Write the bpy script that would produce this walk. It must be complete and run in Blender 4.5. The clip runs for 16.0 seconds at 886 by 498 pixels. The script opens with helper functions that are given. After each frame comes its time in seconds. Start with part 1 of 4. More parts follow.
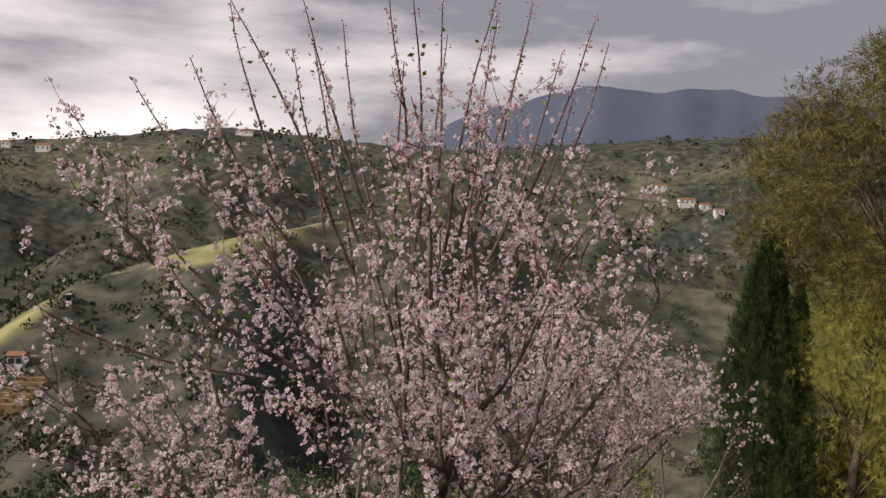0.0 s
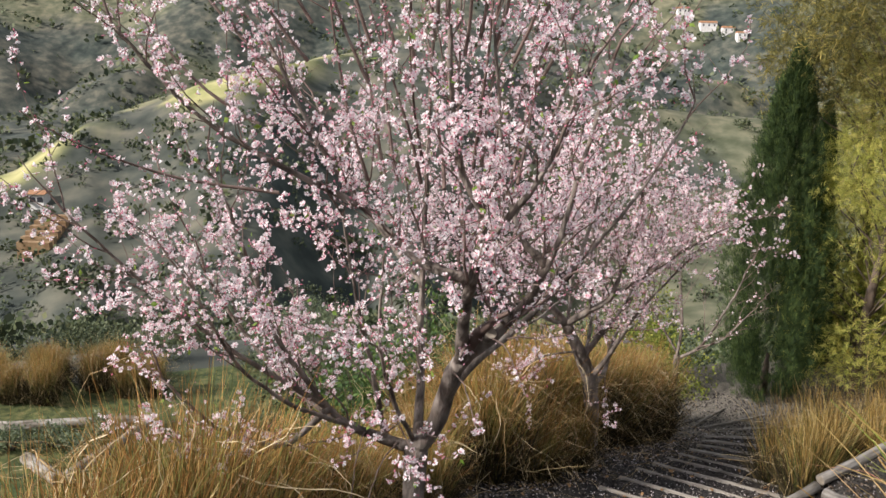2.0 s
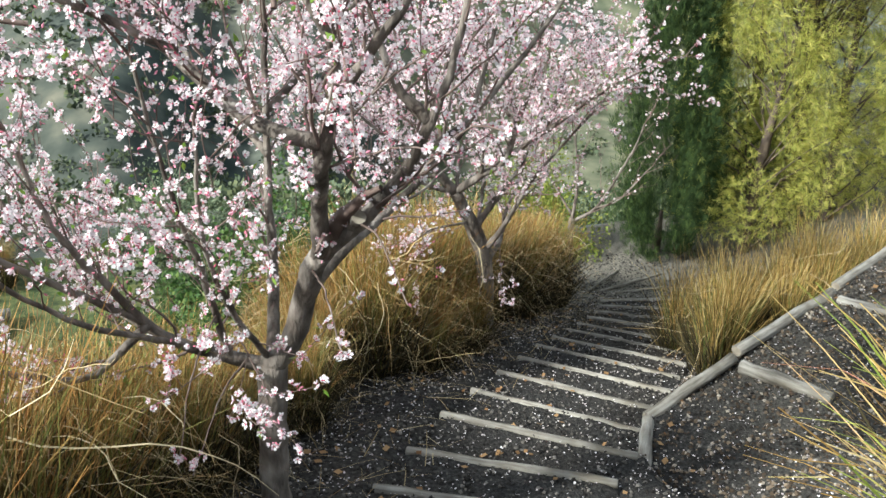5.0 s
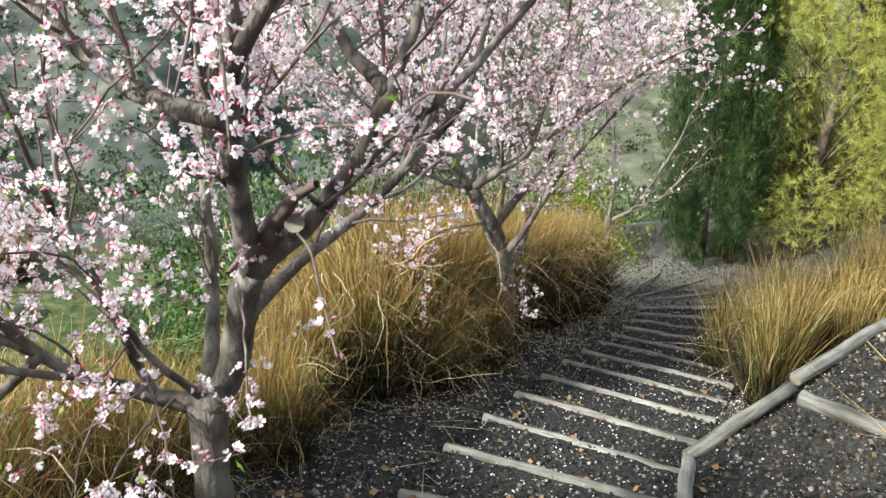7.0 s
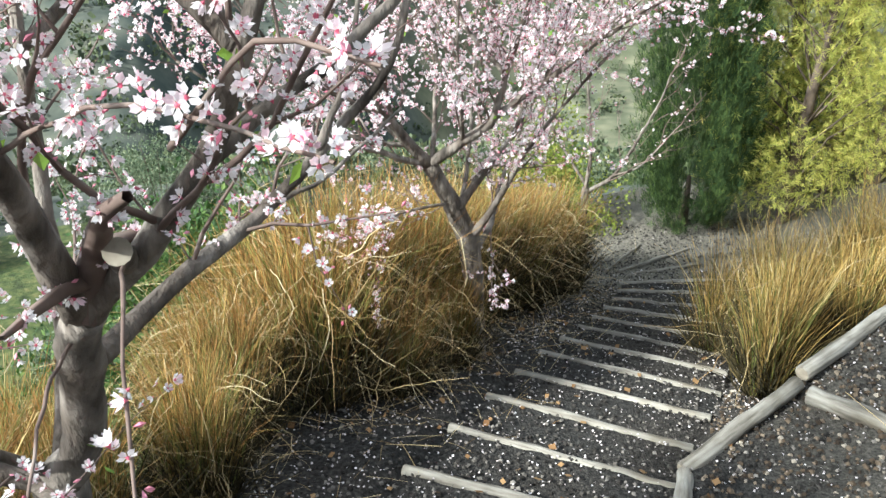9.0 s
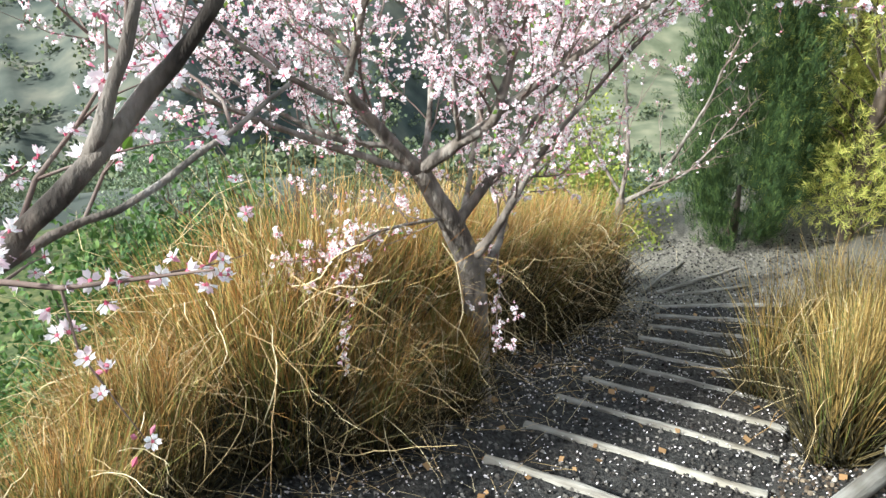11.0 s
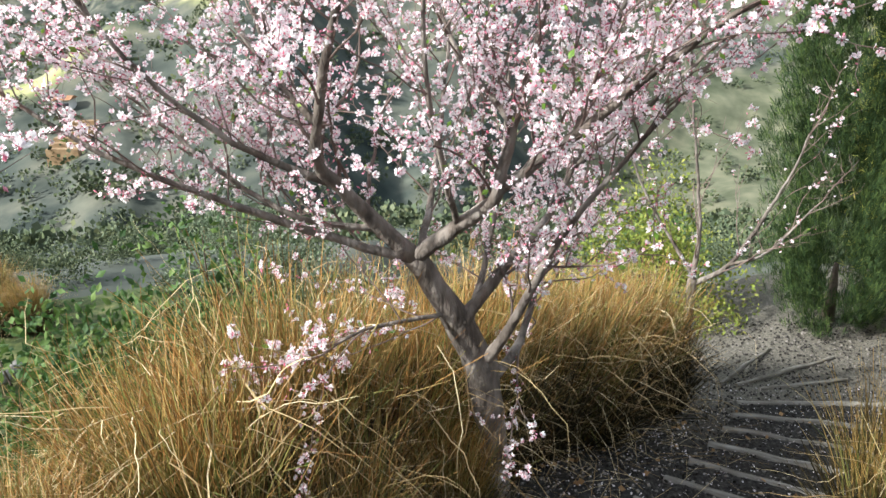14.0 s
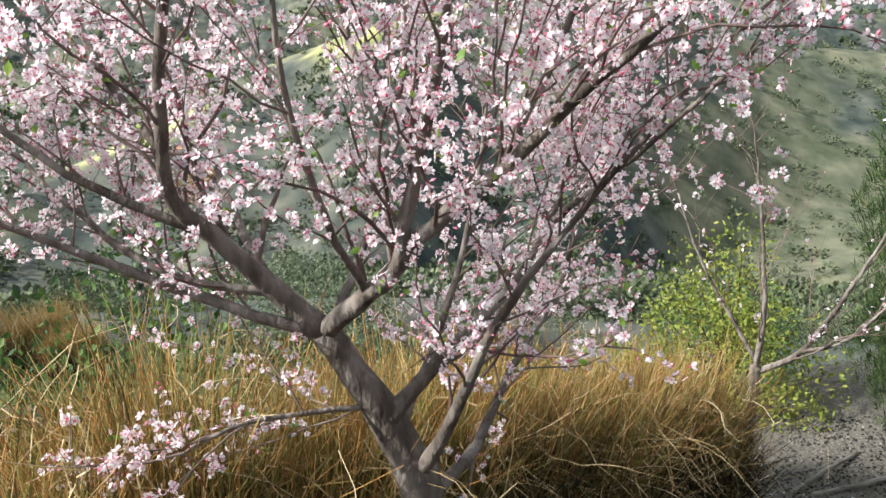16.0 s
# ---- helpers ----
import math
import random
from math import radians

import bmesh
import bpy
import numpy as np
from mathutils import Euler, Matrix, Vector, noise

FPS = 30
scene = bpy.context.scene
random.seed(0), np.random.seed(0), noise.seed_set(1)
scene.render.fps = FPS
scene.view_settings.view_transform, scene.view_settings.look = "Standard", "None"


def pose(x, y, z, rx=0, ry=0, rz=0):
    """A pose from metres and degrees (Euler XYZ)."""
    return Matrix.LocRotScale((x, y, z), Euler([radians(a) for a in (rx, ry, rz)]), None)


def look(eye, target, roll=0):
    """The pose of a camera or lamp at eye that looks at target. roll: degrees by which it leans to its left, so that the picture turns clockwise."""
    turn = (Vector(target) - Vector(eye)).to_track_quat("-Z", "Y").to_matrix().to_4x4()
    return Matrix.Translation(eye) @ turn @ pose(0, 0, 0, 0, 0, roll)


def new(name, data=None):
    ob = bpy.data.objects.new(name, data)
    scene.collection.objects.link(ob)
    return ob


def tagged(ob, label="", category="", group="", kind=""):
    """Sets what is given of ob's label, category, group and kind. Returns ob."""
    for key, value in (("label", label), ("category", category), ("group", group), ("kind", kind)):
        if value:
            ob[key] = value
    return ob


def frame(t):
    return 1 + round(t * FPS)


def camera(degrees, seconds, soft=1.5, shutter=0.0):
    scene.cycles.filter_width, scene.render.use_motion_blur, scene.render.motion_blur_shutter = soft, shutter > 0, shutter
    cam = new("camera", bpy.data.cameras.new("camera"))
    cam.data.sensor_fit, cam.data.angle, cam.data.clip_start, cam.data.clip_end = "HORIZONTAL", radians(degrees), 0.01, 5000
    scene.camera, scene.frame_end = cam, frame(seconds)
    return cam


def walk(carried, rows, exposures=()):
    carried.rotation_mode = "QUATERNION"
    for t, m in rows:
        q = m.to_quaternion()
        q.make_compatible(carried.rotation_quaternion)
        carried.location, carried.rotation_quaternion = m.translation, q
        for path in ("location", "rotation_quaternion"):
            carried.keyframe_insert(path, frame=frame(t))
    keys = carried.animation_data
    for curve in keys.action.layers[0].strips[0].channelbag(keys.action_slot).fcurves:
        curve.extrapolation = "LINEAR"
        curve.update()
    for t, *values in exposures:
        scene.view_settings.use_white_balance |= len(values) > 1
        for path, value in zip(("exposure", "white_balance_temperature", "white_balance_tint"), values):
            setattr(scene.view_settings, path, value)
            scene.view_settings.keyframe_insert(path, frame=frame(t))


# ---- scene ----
cam = camera(54.0, 16.0)
METRES, EYE, TILT, LEAN, TURN = 5.2, 1.5, -3.0, -2.0, 0.0
ROWS = [
    (0.0, 0.0, 0.0, 0.0, 0.0, 0.0, -0.0),
    (0.5, 0.0031, 0.0049, -0.0025, -0.92, -4.64, 0.13),
    (1.0, 0.0057, 0.0027, -0.0069, -0.2, -6.63, 0.42),
    (1.5, 0.0018, 0.0143, -0.0095, 0.88, -8.05, 0.77),
    (2.0, -0.0052, 0.0357, -0.0196, 0.88, -11.0, 1.06),
    (2.5, -0.0054, 0.0503, -0.0243, -0.69, -13.52, 0.86),
    (3.0, 0.0042, 0.0761, -0.0353, -2.9, -14.11, 0.81),
    (3.5, 0.0147, 0.102, -0.043, -4.31, -16.49, 1.08),
    (4.0, 0.0115, 0.1402, -0.0509, -7.04, -19.05, 1.51),
    (6.5, 0.0319, 0.3002, -0.0843, -6.39, -20.37, 1.42),
    (7.0, 0.057, 0.3329, -0.0975, -4.16, -20.38, 1.51),
    (7.5, 0.0572, 0.3598, -0.1003, -6.97, -20.34, 2.52),
    (8.0, 0.0569, 0.3826, -0.1039, -8.67, -21.52, 2.39),
    (10.5, 0.1403, 0.5665, -0.1604, -1.57, -22.74, 3.38),
    (11.0, 0.1395, 0.6019, -0.1697, -3.25, -22.32, 2.6),
    (11.5, 0.1558, 0.6232, -0.1729, -0.46, -22.6, 3.14),
    (12.0, 0.172, 0.6415, -0.1755, 0.2, -20.95, 3.47),
    (12.5, 0.1699, 0.6668, -0.1824, -1.5, -17.84, 2.23),
    (13.0, 0.1754, 0.6896, -0.1905, -1.43, -19.09, 2.67),
    (13.5, 0.1953, 0.7079, -0.1913, 2.2, -19.19, 4.47),
    (14.0, 0.2079, 0.7214, -0.1918, 2.98, -17.99, 3.77),
    (14.5, 0.2104, 0.7563, -0.2045, 4.03, -14.69, 3.51),
    (15.0, 0.2171, 0.8025, -0.2095, 9.6, -13.91, 5.13),
    (15.5, 0.2506, 0.8276, -0.2191, 11.47, -14.17, 4.53),
    (16.0, 0.2919, 0.8602, -0.2293, 10.31, -13.77, 3.09),
]
PATH = [(t, pose(0, 0, EYE, TILT, LEAN, TURN) @ pose(METRES * x, METRES * y, METRES * z, 90 + pitch, roll, yaw)) for t, x, y, z, yaw, pitch, roll in ROWS]

walk(cam, PATH, exposures=[(0.0, -0.68, 6750, 20), (0.5, -0.6, 6900, 25), (1.0, -0.08, 6700, 21), (1.5, 0.2, 6450, 18), (2.0, 0.38, 6300, 15), (2.5, 0.54, 6050, 10), (3.5, 0.74, 5850, 4), (8.0, 1.08, 5750, 0), (10.5, 1.40, 5650, 1), (12.0, 1.36, 5800, 2), (13.0, 1.05, 5850, 4), (14.5, 1.12, 5850, 6), (16.0, 0.92, 5900, 7)])

# ---- world and sun ----
SUN_AZ, SUN_EL = -114.0, 33.0
world = bpy.data.worlds.new("sky")
scene.world = world
world.use_nodes = True
wn, wl = world.node_tree.nodes, world.node_tree.links
wn.clear()
w_out = wn.new("ShaderNodeOutputWorld")
w_bg = wn.new("ShaderNodeBackground")
w_sky = wn.new("ShaderNodeTexSky")
w_sky.sky_type = "NISHITA"
w_sky.sun_disc = False
w_sky.sun_elevation, w_sky.sun_rotation = radians(SUN_EL), radians(SUN_AZ)
w_sky.air_density, w_sky.dust_density = 1.0, 2.0
w_co = wn.new("ShaderNodeTexCoord")
w_map = wn.new("ShaderNodeMapping")
w_map.inputs["Scale"].default_value = (1.0, 1.0, 4.0)
w_noise = wn.new("ShaderNodeTexNoise")
w_noise.inputs["Scale"].default_value = 2.6
w_noise.inputs["Detail"].default_value = 7.0
w_noise.inputs["Roughness"].default_value = 0.52
w_ramp = wn.new("ShaderNodeValToRGB")
w_ramp.color_ramp.elements[0].position, w_ramp.color_ramp.elements[0].color = 0.38, (4.2, 4.4, 4.7, 1)
w_ramp.color_ramp.elements[1].position, w_ramp.color_ramp.elements[1].color = 0.66, (18.0, 17.6, 17.0, 1)
w_mix = wn.new("ShaderNodeMix")
w_mix.data_type = "RGBA"
w_mix.inputs["Factor"].default_value = 0.86
wl.new(w_co.outputs["Generated"], w_map.inputs["Vector"])
wl.new(w_map.outputs["Vector"], w_noise.inputs["Vector"])
# the cloud is thin and bright low towards the sun, heavier overhead and away from it
w_sep = wn.new("ShaderNodeSeparateXYZ")
wl.new(w_co.outputs["Generated"], w_sep.inputs["Vector"])
w_side = wn.new("ShaderNodeMath")
w_side.operation = "MULTIPLY_ADD"
w_side.inputs[1].default_value = -0.22
w_high = wn.new("ShaderNodeMath")
w_high.operation = "MULTIPLY_ADD"
w_high.inputs[1].default_value = -0.42
wl.new(w_sep.outputs["X"], w_side.inputs[0])
wl.new(w_noise.outputs["Fac"], w_side.inputs[2])
wl.new(w_sep.outputs["Z"], w_high.inputs[0])
wl.new(w_side.outputs["Value"], w_high.inputs[2])
wl.new(w_high.outputs["Value"], w_ramp.inputs["Fac"])
wl.new(w_sky.outputs["Color"], w_mix.inputs["A"])
wl.new(w_ramp.outputs["Color"], w_mix.inputs["B"])
wl.new(w_mix.outputs["Result"], w_bg.inputs["Color"])
w_bg.inputs["Strength"].default_value = 0.11
wl.new(w_bg.outputs["Background"], w_out.inputs["Surface"])

sun_data = bpy.data.lights.new("sun", "SUN")
sun_data.energy, sun_data.angle, sun_data.color = 5.0, radians(3.0), (1.0, 0.94, 0.85)
sun = new("sun", sun_data)
sd = Vector((math.sin(radians(SUN_AZ)) * math.cos(radians(SUN_EL)), math.cos(radians(SUN_AZ)) * math.cos(radians(SUN_EL)), math.sin(radians(SUN_EL))))
sun.matrix_world = look(sd * 50, (0, 0, 0))


# ---- materials ----
def surface(name, stops, scale=6.0, detail=6.0, rough=0.85, bump=0.0, bump_scale=40.0, by="noise", vary=0.0, translucent=0.0, spread=(1, 1, 1), second=None, second_scale=1.0, cover=None, cover_stops=()):
    """A node material: a colour ramp over a noise (or over a random value per island or per object), a bump, and for leaves and petals some light passing through."""
    m = bpy.data.materials.new(name)
    m.use_nodes = True
    n, l = m.node_tree.nodes, m.node_tree.links
    p = n["Principled BSDF"]
    p.inputs["Roughness"].default_value = rough
    p.inputs["Specular IOR Level"].default_value = 0.3
    co = n.new("ShaderNodeTexCoord")
    mp = n.new("ShaderNodeMapping")
    mp.inputs["Scale"].default_value = spread
    l.new(co.outputs["Object"], mp.inputs["Vector"])
    if by == "noise":
        src = n.new("ShaderNodeTexNoise")
        src.inputs["Scale"].default_value, src.inputs["Detail"].default_value = scale, detail
        l.new(mp.outputs["Vector"], src.inputs["Vector"])
        fac = src.outputs["Fac"]
    elif by == "voronoi":
        src = n.new("ShaderNodeTexVoronoi")
        src.inputs["Scale"].default_value = scale
        l.new(mp.outputs["Vector"], src.inputs["Vector"])
        sep = n.new("ShaderNodeSeparateColor")
        l.new(src.outputs["Color"], sep.inputs["Color"])
        fac = sep.outputs["Red"]
    else:
        src = n.new("ShaderNodeNewGeometry")
        fac = src.outputs["Random Per Island"]
    ramp = n.new("ShaderNodeValToRGB")
    e = ramp.color_ramp.elements
    while len(e) < len(stops):
        e.new(0.5)
    for k, (pos, col) in enumerate(stops):
        e[k].position, e[k].color = pos, (*col, 1)
    l.new(fac, ramp.inputs["Fac"])
    colour = ramp.outputs["Color"]
    if second:
        big = n.new("ShaderNodeTexNoise")
        big.inputs["Scale"].default_value, big.inputs["Detail"].default_value = second_scale, 4.0
        l.new(co.outputs["Object"], big.inputs["Vector"])
        br = n.new("ShaderNodeValToRGB")
        br.color_ramp.elements[0].position, br.color_ramp.elements[1].position = 0.42, 0.62
        l.new(big.outputs["Fac"], br.inputs["Fac"])
        mx = n.new("ShaderNodeMix")
        mx.data_type = "RGBA"
        l.new(br.outputs["Color"], mx.inputs["Factor"])
        l.new(colour, mx.inputs["A"])
        mul = n.new("ShaderNodeMix")
        mul.data_type, mul.blend_type = "RGBA", "MULTIPLY"
        mul.inputs["Factor"].default_value = 1.0
        l.new(colour, mul.inputs["A"])
        mul.inputs["B"].default_value = (*second, 1)
        l.new(mul.outputs["Result"], mx.inputs["B"])
        colour = mx.outputs["Result"]
    if cover:
        at = n.new("ShaderNodeAttribute")
        at.attribute_name = cover
        cr = n.new("ShaderNodeValToRGB")
        for k, (pos, col) in enumerate(cover_stops):
            cr.color_ramp.elements[k].position, cr.color_ramp.elements[k].color = pos, (*col, 1)
        l.new(fac, cr.inputs["Fac"])
        cm = n.new("ShaderNodeMix")
        cm.data_type = "RGBA"
        l.new(at.outputs["Fac"], cm.inputs["Factor"])
        l.new(colour, cm.inputs["A"])
        l.new(cr.outputs["Color"], cm.inputs["B"])
        colour = cm.outputs["Result"]
    if vary:
        info = n.new("ShaderNodeObjectInfo")
        mr = n.new("ShaderNodeMapRange")
        mr.inputs["To Min"].default_value, mr.inputs["To Max"].default_value = 1 - vary, 1 + vary
        l.new(info.outputs["Random"], mr.inputs["Value"])
        hs = n.new("ShaderNodeHueSaturation")
        l.new(mr.outputs["Result"], hs.inputs["Value"])
        l.new(colour, hs.inputs["Color"])
        colour = hs.outputs["Color"]
    l.new(colour, p.inputs["Base Color"])
    if bump:
        bn = n.new("ShaderNodeTexNoise")
        bn.inputs["Scale"].default_value, bn.inputs["Detail"].default_value = bump_scale, 5.0
        l.new(mp.outputs["Vector"], bn.inputs["Vector"])
        b = n.new("ShaderNodeBump")
        b.inputs["Strength"].default_value, b.inputs["Distance"].default_value = bump, 0.02
        l.new(bn.outputs["Fac"], b.inputs["Height"])
        l.new(b.outputs["Normal"], p.inputs["Normal"])
    if translucent:
        t = n.new("ShaderNodeBsdfTranslucent")
        l.new(colour, t.inputs["Color"])
        s = n.new("ShaderNodeMixShader")
        s.inputs["Fac"].default_value = translucent
        l.new(p.outputs["BSDF"], s.inputs[1])
        l.new(t.outputs["BSDF"], s.inputs[2])
        l.new(s.outputs["Shader"], n["Material Output"].inputs["Surface"])
    return m


BARK = surface("bark", [(0.30, (0.06, 0.05, 0.042)), (0.48, (0.19, 0.16, 0.135)), (0.6, (0.29, 0.25, 0.215)), (0.8, (0.40, 0.365, 0.33))], 16.0, 9.0, rough=0.92, bump=1.0, bump_scale=45.0, spread=(1, 1, 0.4), second=(0.62, 0.58, 0.55), second_scale=5.0)
TWIG = surface("twig_bark", [(0.3, (0.10, 0.066, 0.055)), (0.55, (0.17, 0.12, 0.10)), (0.75, (0.27, 0.22, 0.19))], 14.0, rough=0.8)
DARK_BARK = surface("dark_bark", [(0.3, (0.06, 0.045, 0.035)), (0.7, (0.16, 0.12, 0.09))], 9.0, rough=0.95, bump=0.6)
PETAL = surface("petal", [(0.0, (0.88, 0.62, 0.69)), (0.25, (0.93, 0.78, 0.82)), (0.6, (0.95, 0.88, 0.89)), (1.0, (0.96, 0.94, 0.93))], by="island", rough=0.6, translucent=0.48)
HEART = surface("blossom_heart", [(0.0, (0.45, 0.06, 0.12)), (1.0, (0.62, 0.16, 0.22))], by="island", rough=0.6)
STAMEN = surface("stamen", [(0.0, (0.75, 0.5, 0.45)), (1.0, (0.8, 0.62, 0.3))], by="island", rough=0.6)
BUD = surface("bud", [(0.0, (0.45, 0.08, 0.13)), (1.0, (0.78, 0.34, 0.44))], by="island", rough=0.6)
YOUNG_LEAF = surface("young_leaf", [(0.0, (0.13, 0.24, 0.03)), (1.0, (0.24, 0.34, 0.06))], by="island", translucent=0.4, rough=0.5)
STRAW = surface("straw", [(0.0, (0.08, 0.058, 0.018)), (0.25, (0.17, 0.115, 0.034)), (0.45, (0.30, 0.19, 0.055)), (0.6, (0.42, 0.28, 0.09)), (0.66, (0.10, 0.12, 0.028)), (0.85, (0.18, 0.19, 0.045)), (1.0, (0.30, 0.27, 0.075))], by="island", rough=0.75, vary=0.2, translucent=0.15)
TIP = surface("rusty_straw_tip", [(0.0, (0.20, 0.09, 0.028)), (0.35, (0.36, 0.175, 0.05)), (0.6, (0.48, 0.26, 0.075)), (0.72, (0.58, 0.39, 0.14)), (0.8, (0.66, 0.52, 0.26)), (0.82, (0.20, 0.20, 0.05)), (1.0, (0.36, 0.31, 0.085))], by="island", rough=0.75, vary=0.15, translucent=0.2)
PALE_TIP = surface("pale_straw_tip", [(0.0, (0.34, 0.20, 0.055)), (0.4, (0.54, 0.35, 0.10)), (0.75, (0.67, 0.48, 0.17)), (1.0, (0.76, 0.62, 0.32))], by="island", rough=0.75, vary=0.15, translucent=0.3)
# near black: the shade inside the clumps is painted into these dead blades
SHADED_THATCH = surface("dead_thatch", [(0.0, (0.02, 0.017, 0.008)), (0.6, (0.045, 0.036, 0.014)), (1.0, (0.11, 0.08, 0.03))], by="island", rough=0.9)
TANGLE = surface("tangled_straw", [(0.0, (0.20, 0.12, 0.05)), (0.5, (0.42, 0.30, 0.14)), (1.0, (0.66, 0.54, 0.33))], by="island", rough=0.7, translucent=0.1)
GREEN_STRAW = surface("green_straw", [(0.0, (0.16, 0.21, 0.03)), (0.3, (0.32, 0.36, 0.07)), (0.55, (0.52, 0.46, 0.14)), (0.8, (0.62, 0.46, 0.20)), (1.0, (0.56, 0.26, 0.17))], by="island", rough=0.7, translucent=0.25)
SOIL = surface("gravel_soil", [(0.28, (0.012, 0.011, 0.010)), (0.5, (0.034, 0.031, 0.028)), (0.75, (0.085, 0.078, 0.070))], 55.0, 8.0, rough=0.95, bump=1.0, bump_scale=90.0, second=(1.25, 1.15, 1.05), second_scale=0.9, cover="dust", cover_stops=[(0.3, (0.085, 0.076, 0.060)), (0.7, (0.235, 0.21, 0.17))])
WEEDS = surface("weedy_bank", [(0.3, (0.03, 0.04, 0.014)), (0.5, (0.08, 0.095, 0.03)), (0.7, (0.17, 0.15, 0.06))], 7.0, 10.0, rough=0.95, bump=1.0, bump_scale=18.0, second=(0.6, 0.75, 0.6), second_scale=0.6)
CHIP = surface("chip", [(0.0, (0.016, 0.013, 0.011)), (0.55, (0.046, 0.040, 0.035)), (0.8, (0.13, 0.115, 0.10)), (1.0, (0.28, 0.25, 0.22))], by="island", rough=0.9)
FALLEN = surface("fallen_petal", [(0.0, (0.34, 0.29, 0.27)), (0.6, (0.58, 0.51, 0.50)), (1.0, (0.84, 0.78, 0.78))], by="island", rough=0.7)
MULCH = surface("bark_mulch", [(0.0, (0.035, 0.024, 0.016)), (0.5, (0.10, 0.07, 0.045)), (0.85, (0.22, 0.17, 0.12)), (1.0, (0.42, 0.37, 0.30))], by="island", rough=0.9)
DRY_LEAF = surface("dry_leaf", [(0.0, (0.16, 0.08, 0.03)), (1.0, (0.36, 0.22, 0.10))], by="island", rough=0.8)
LOG = surface("weathered_log", [(0.3, (0.12, 0.105, 0.085)), (0.45, (0.25, 0.225, 0.19)), (0.6, (0.36, 0.335, 0.29)), (0.8, (0.50, 0.47, 0.42))], 10.0, 8.0, rough=0.9, bump=0.6, bump_scale=30.0, spread=(0.35, 3, 3), vary=0.15, second=(0.6, 0.57, 0.52), second_scale=4.0)
SAWN = surface("sawn_end", [(0.3, (0.20, 0.165, 0.125)), (0.7, (0.38, 0.33, 0.26))], 30.0, rough=0.9)
# the cover's pale yellow paints both dry grass and the sunlight on it
SCRUB = surface("scrub_ground", [(0.30, (0.032, 0.039, 0.031)), (0.48, (0.072, 0.077, 0.060)), (0.62, (0.128, 0.122, 0.090)), (0.8, (0.21, 0.19, 0.135))], 0.13, 12.0, rough=0.95, second=(0.6, 0.72, 0.78), second_scale=0.02, cover="sunlit_pasture", cover_stops=[(0.3, (0.20, 0.22, 0.07)), (0.7, (0.46, 0.42, 0.20))])
CYPRESS = surface("cypress_spray", [(0.0, (0.014, 0.03, 0.010)), (0.6, (0.04, 0.072, 0.02)), (1.0, (0.11, 0.15, 0.036))], by="island", rough=0.7, translucent=0.15)
FEATHER = surface("feathery_leaf", [(0.0, (0.20, 0.23, 0.05)), (0.35, (0.46, 0.48, 0.11)), (0.75, (0.66, 0.63, 0.16)), (1.0, (0.76, 0.64, 0.20))], by="island", rough=0.7, translucent=0.55)
OLIVE_GOLD = surface("olive_gold_leaf", [(0.0, (0.06, 0.06, 0.018)), (0.5, (0.15, 0.14, 0.035)), (0.85, (0.27, 0.23, 0.055)), (1.0, (0.50, 0.40, 0.12))], by="island", rough=0.75, translucent=0.3)
SHRUB = surface("shrub_leaf", [(0.0, (0.03, 0.066, 0.018)), (0.6, (0.08, 0.145, 0.036)), (1.0, (0.155, 0.22, 0.056))], by="island", rough=0.65, translucent=0.3)
LIME = surface("lime_leaf", [(0.0, (0.11, 0.15, 0.025)), (0.6, (0.23, 0.27, 0.045)), (1.0, (0.36, 0.35, 0.08))], by="island", rough=0.65, translucent=0.3)
OLIVE = surface("olive_leaf", [(0.0, (0.07, 0.10, 0.055)), (0.6, (0.16, 0.20, 0.115)), (1.0, (0.26, 0.29, 0.18))], by="island", rough=0.65, translucent=0.25)
FAR_LEAF = surface("far_leaf", [(0.0, (0.045, 0.062, 0.036)), (0.6, (0.088, 0.11, 0.062)), (1.0, (0.15, 0.165, 0.095))], by="island", rough=0.9)
SCRUB_LEAF = surface("scrub_leaf", [(0.0, (0.05, 0.07, 0.03)), (0.6, (0.10, 0.12, 0.055)), (1.0, (0.17, 0.18, 0.09))], by="island", rough=0.9, translucent=0.2)
WHITEWASH = surface("whitewash", [(0.3, (0.68, 0.66, 0.62)), (0.7, (0.82, 0.80, 0.77))], 0.6, rough=0.9)
ROOF = surface("roof_tile", [(0.3, (0.26, 0.12, 0.06)), (0.7, (0.42, 0.24, 0.13))], 2.0, rough=0.9)
GLASS_DARK = surface("dark_pane", [(0.0, (0.03, 0.03, 0.035)), (1.0, (0.06, 0.06, 0.07))], 2.0, rough=0.2)


# ---- the lie of the land ----
LINE = [(0.0, -4.0, 0.1), (0.0, -1.0, 0.02), (0.05, 0.5, -0.22), (0.3, 2.5, -0.84), (0.72, 4.1, -1.34), (1.07, 4.87, -1.56), (1.75, 6.03, -1.93), (2.58, 7.32, -2.40), (3.3, 8.75, -2.93), (3.75, 9.6, -3.08), (4.6, 11.0, -3.12)]


def smooth(a, b, x):
    t = np.clip((np.asarray(x, float) - a) / (b - a), 0, 1)
    return t * t * (3 - 2 * t)


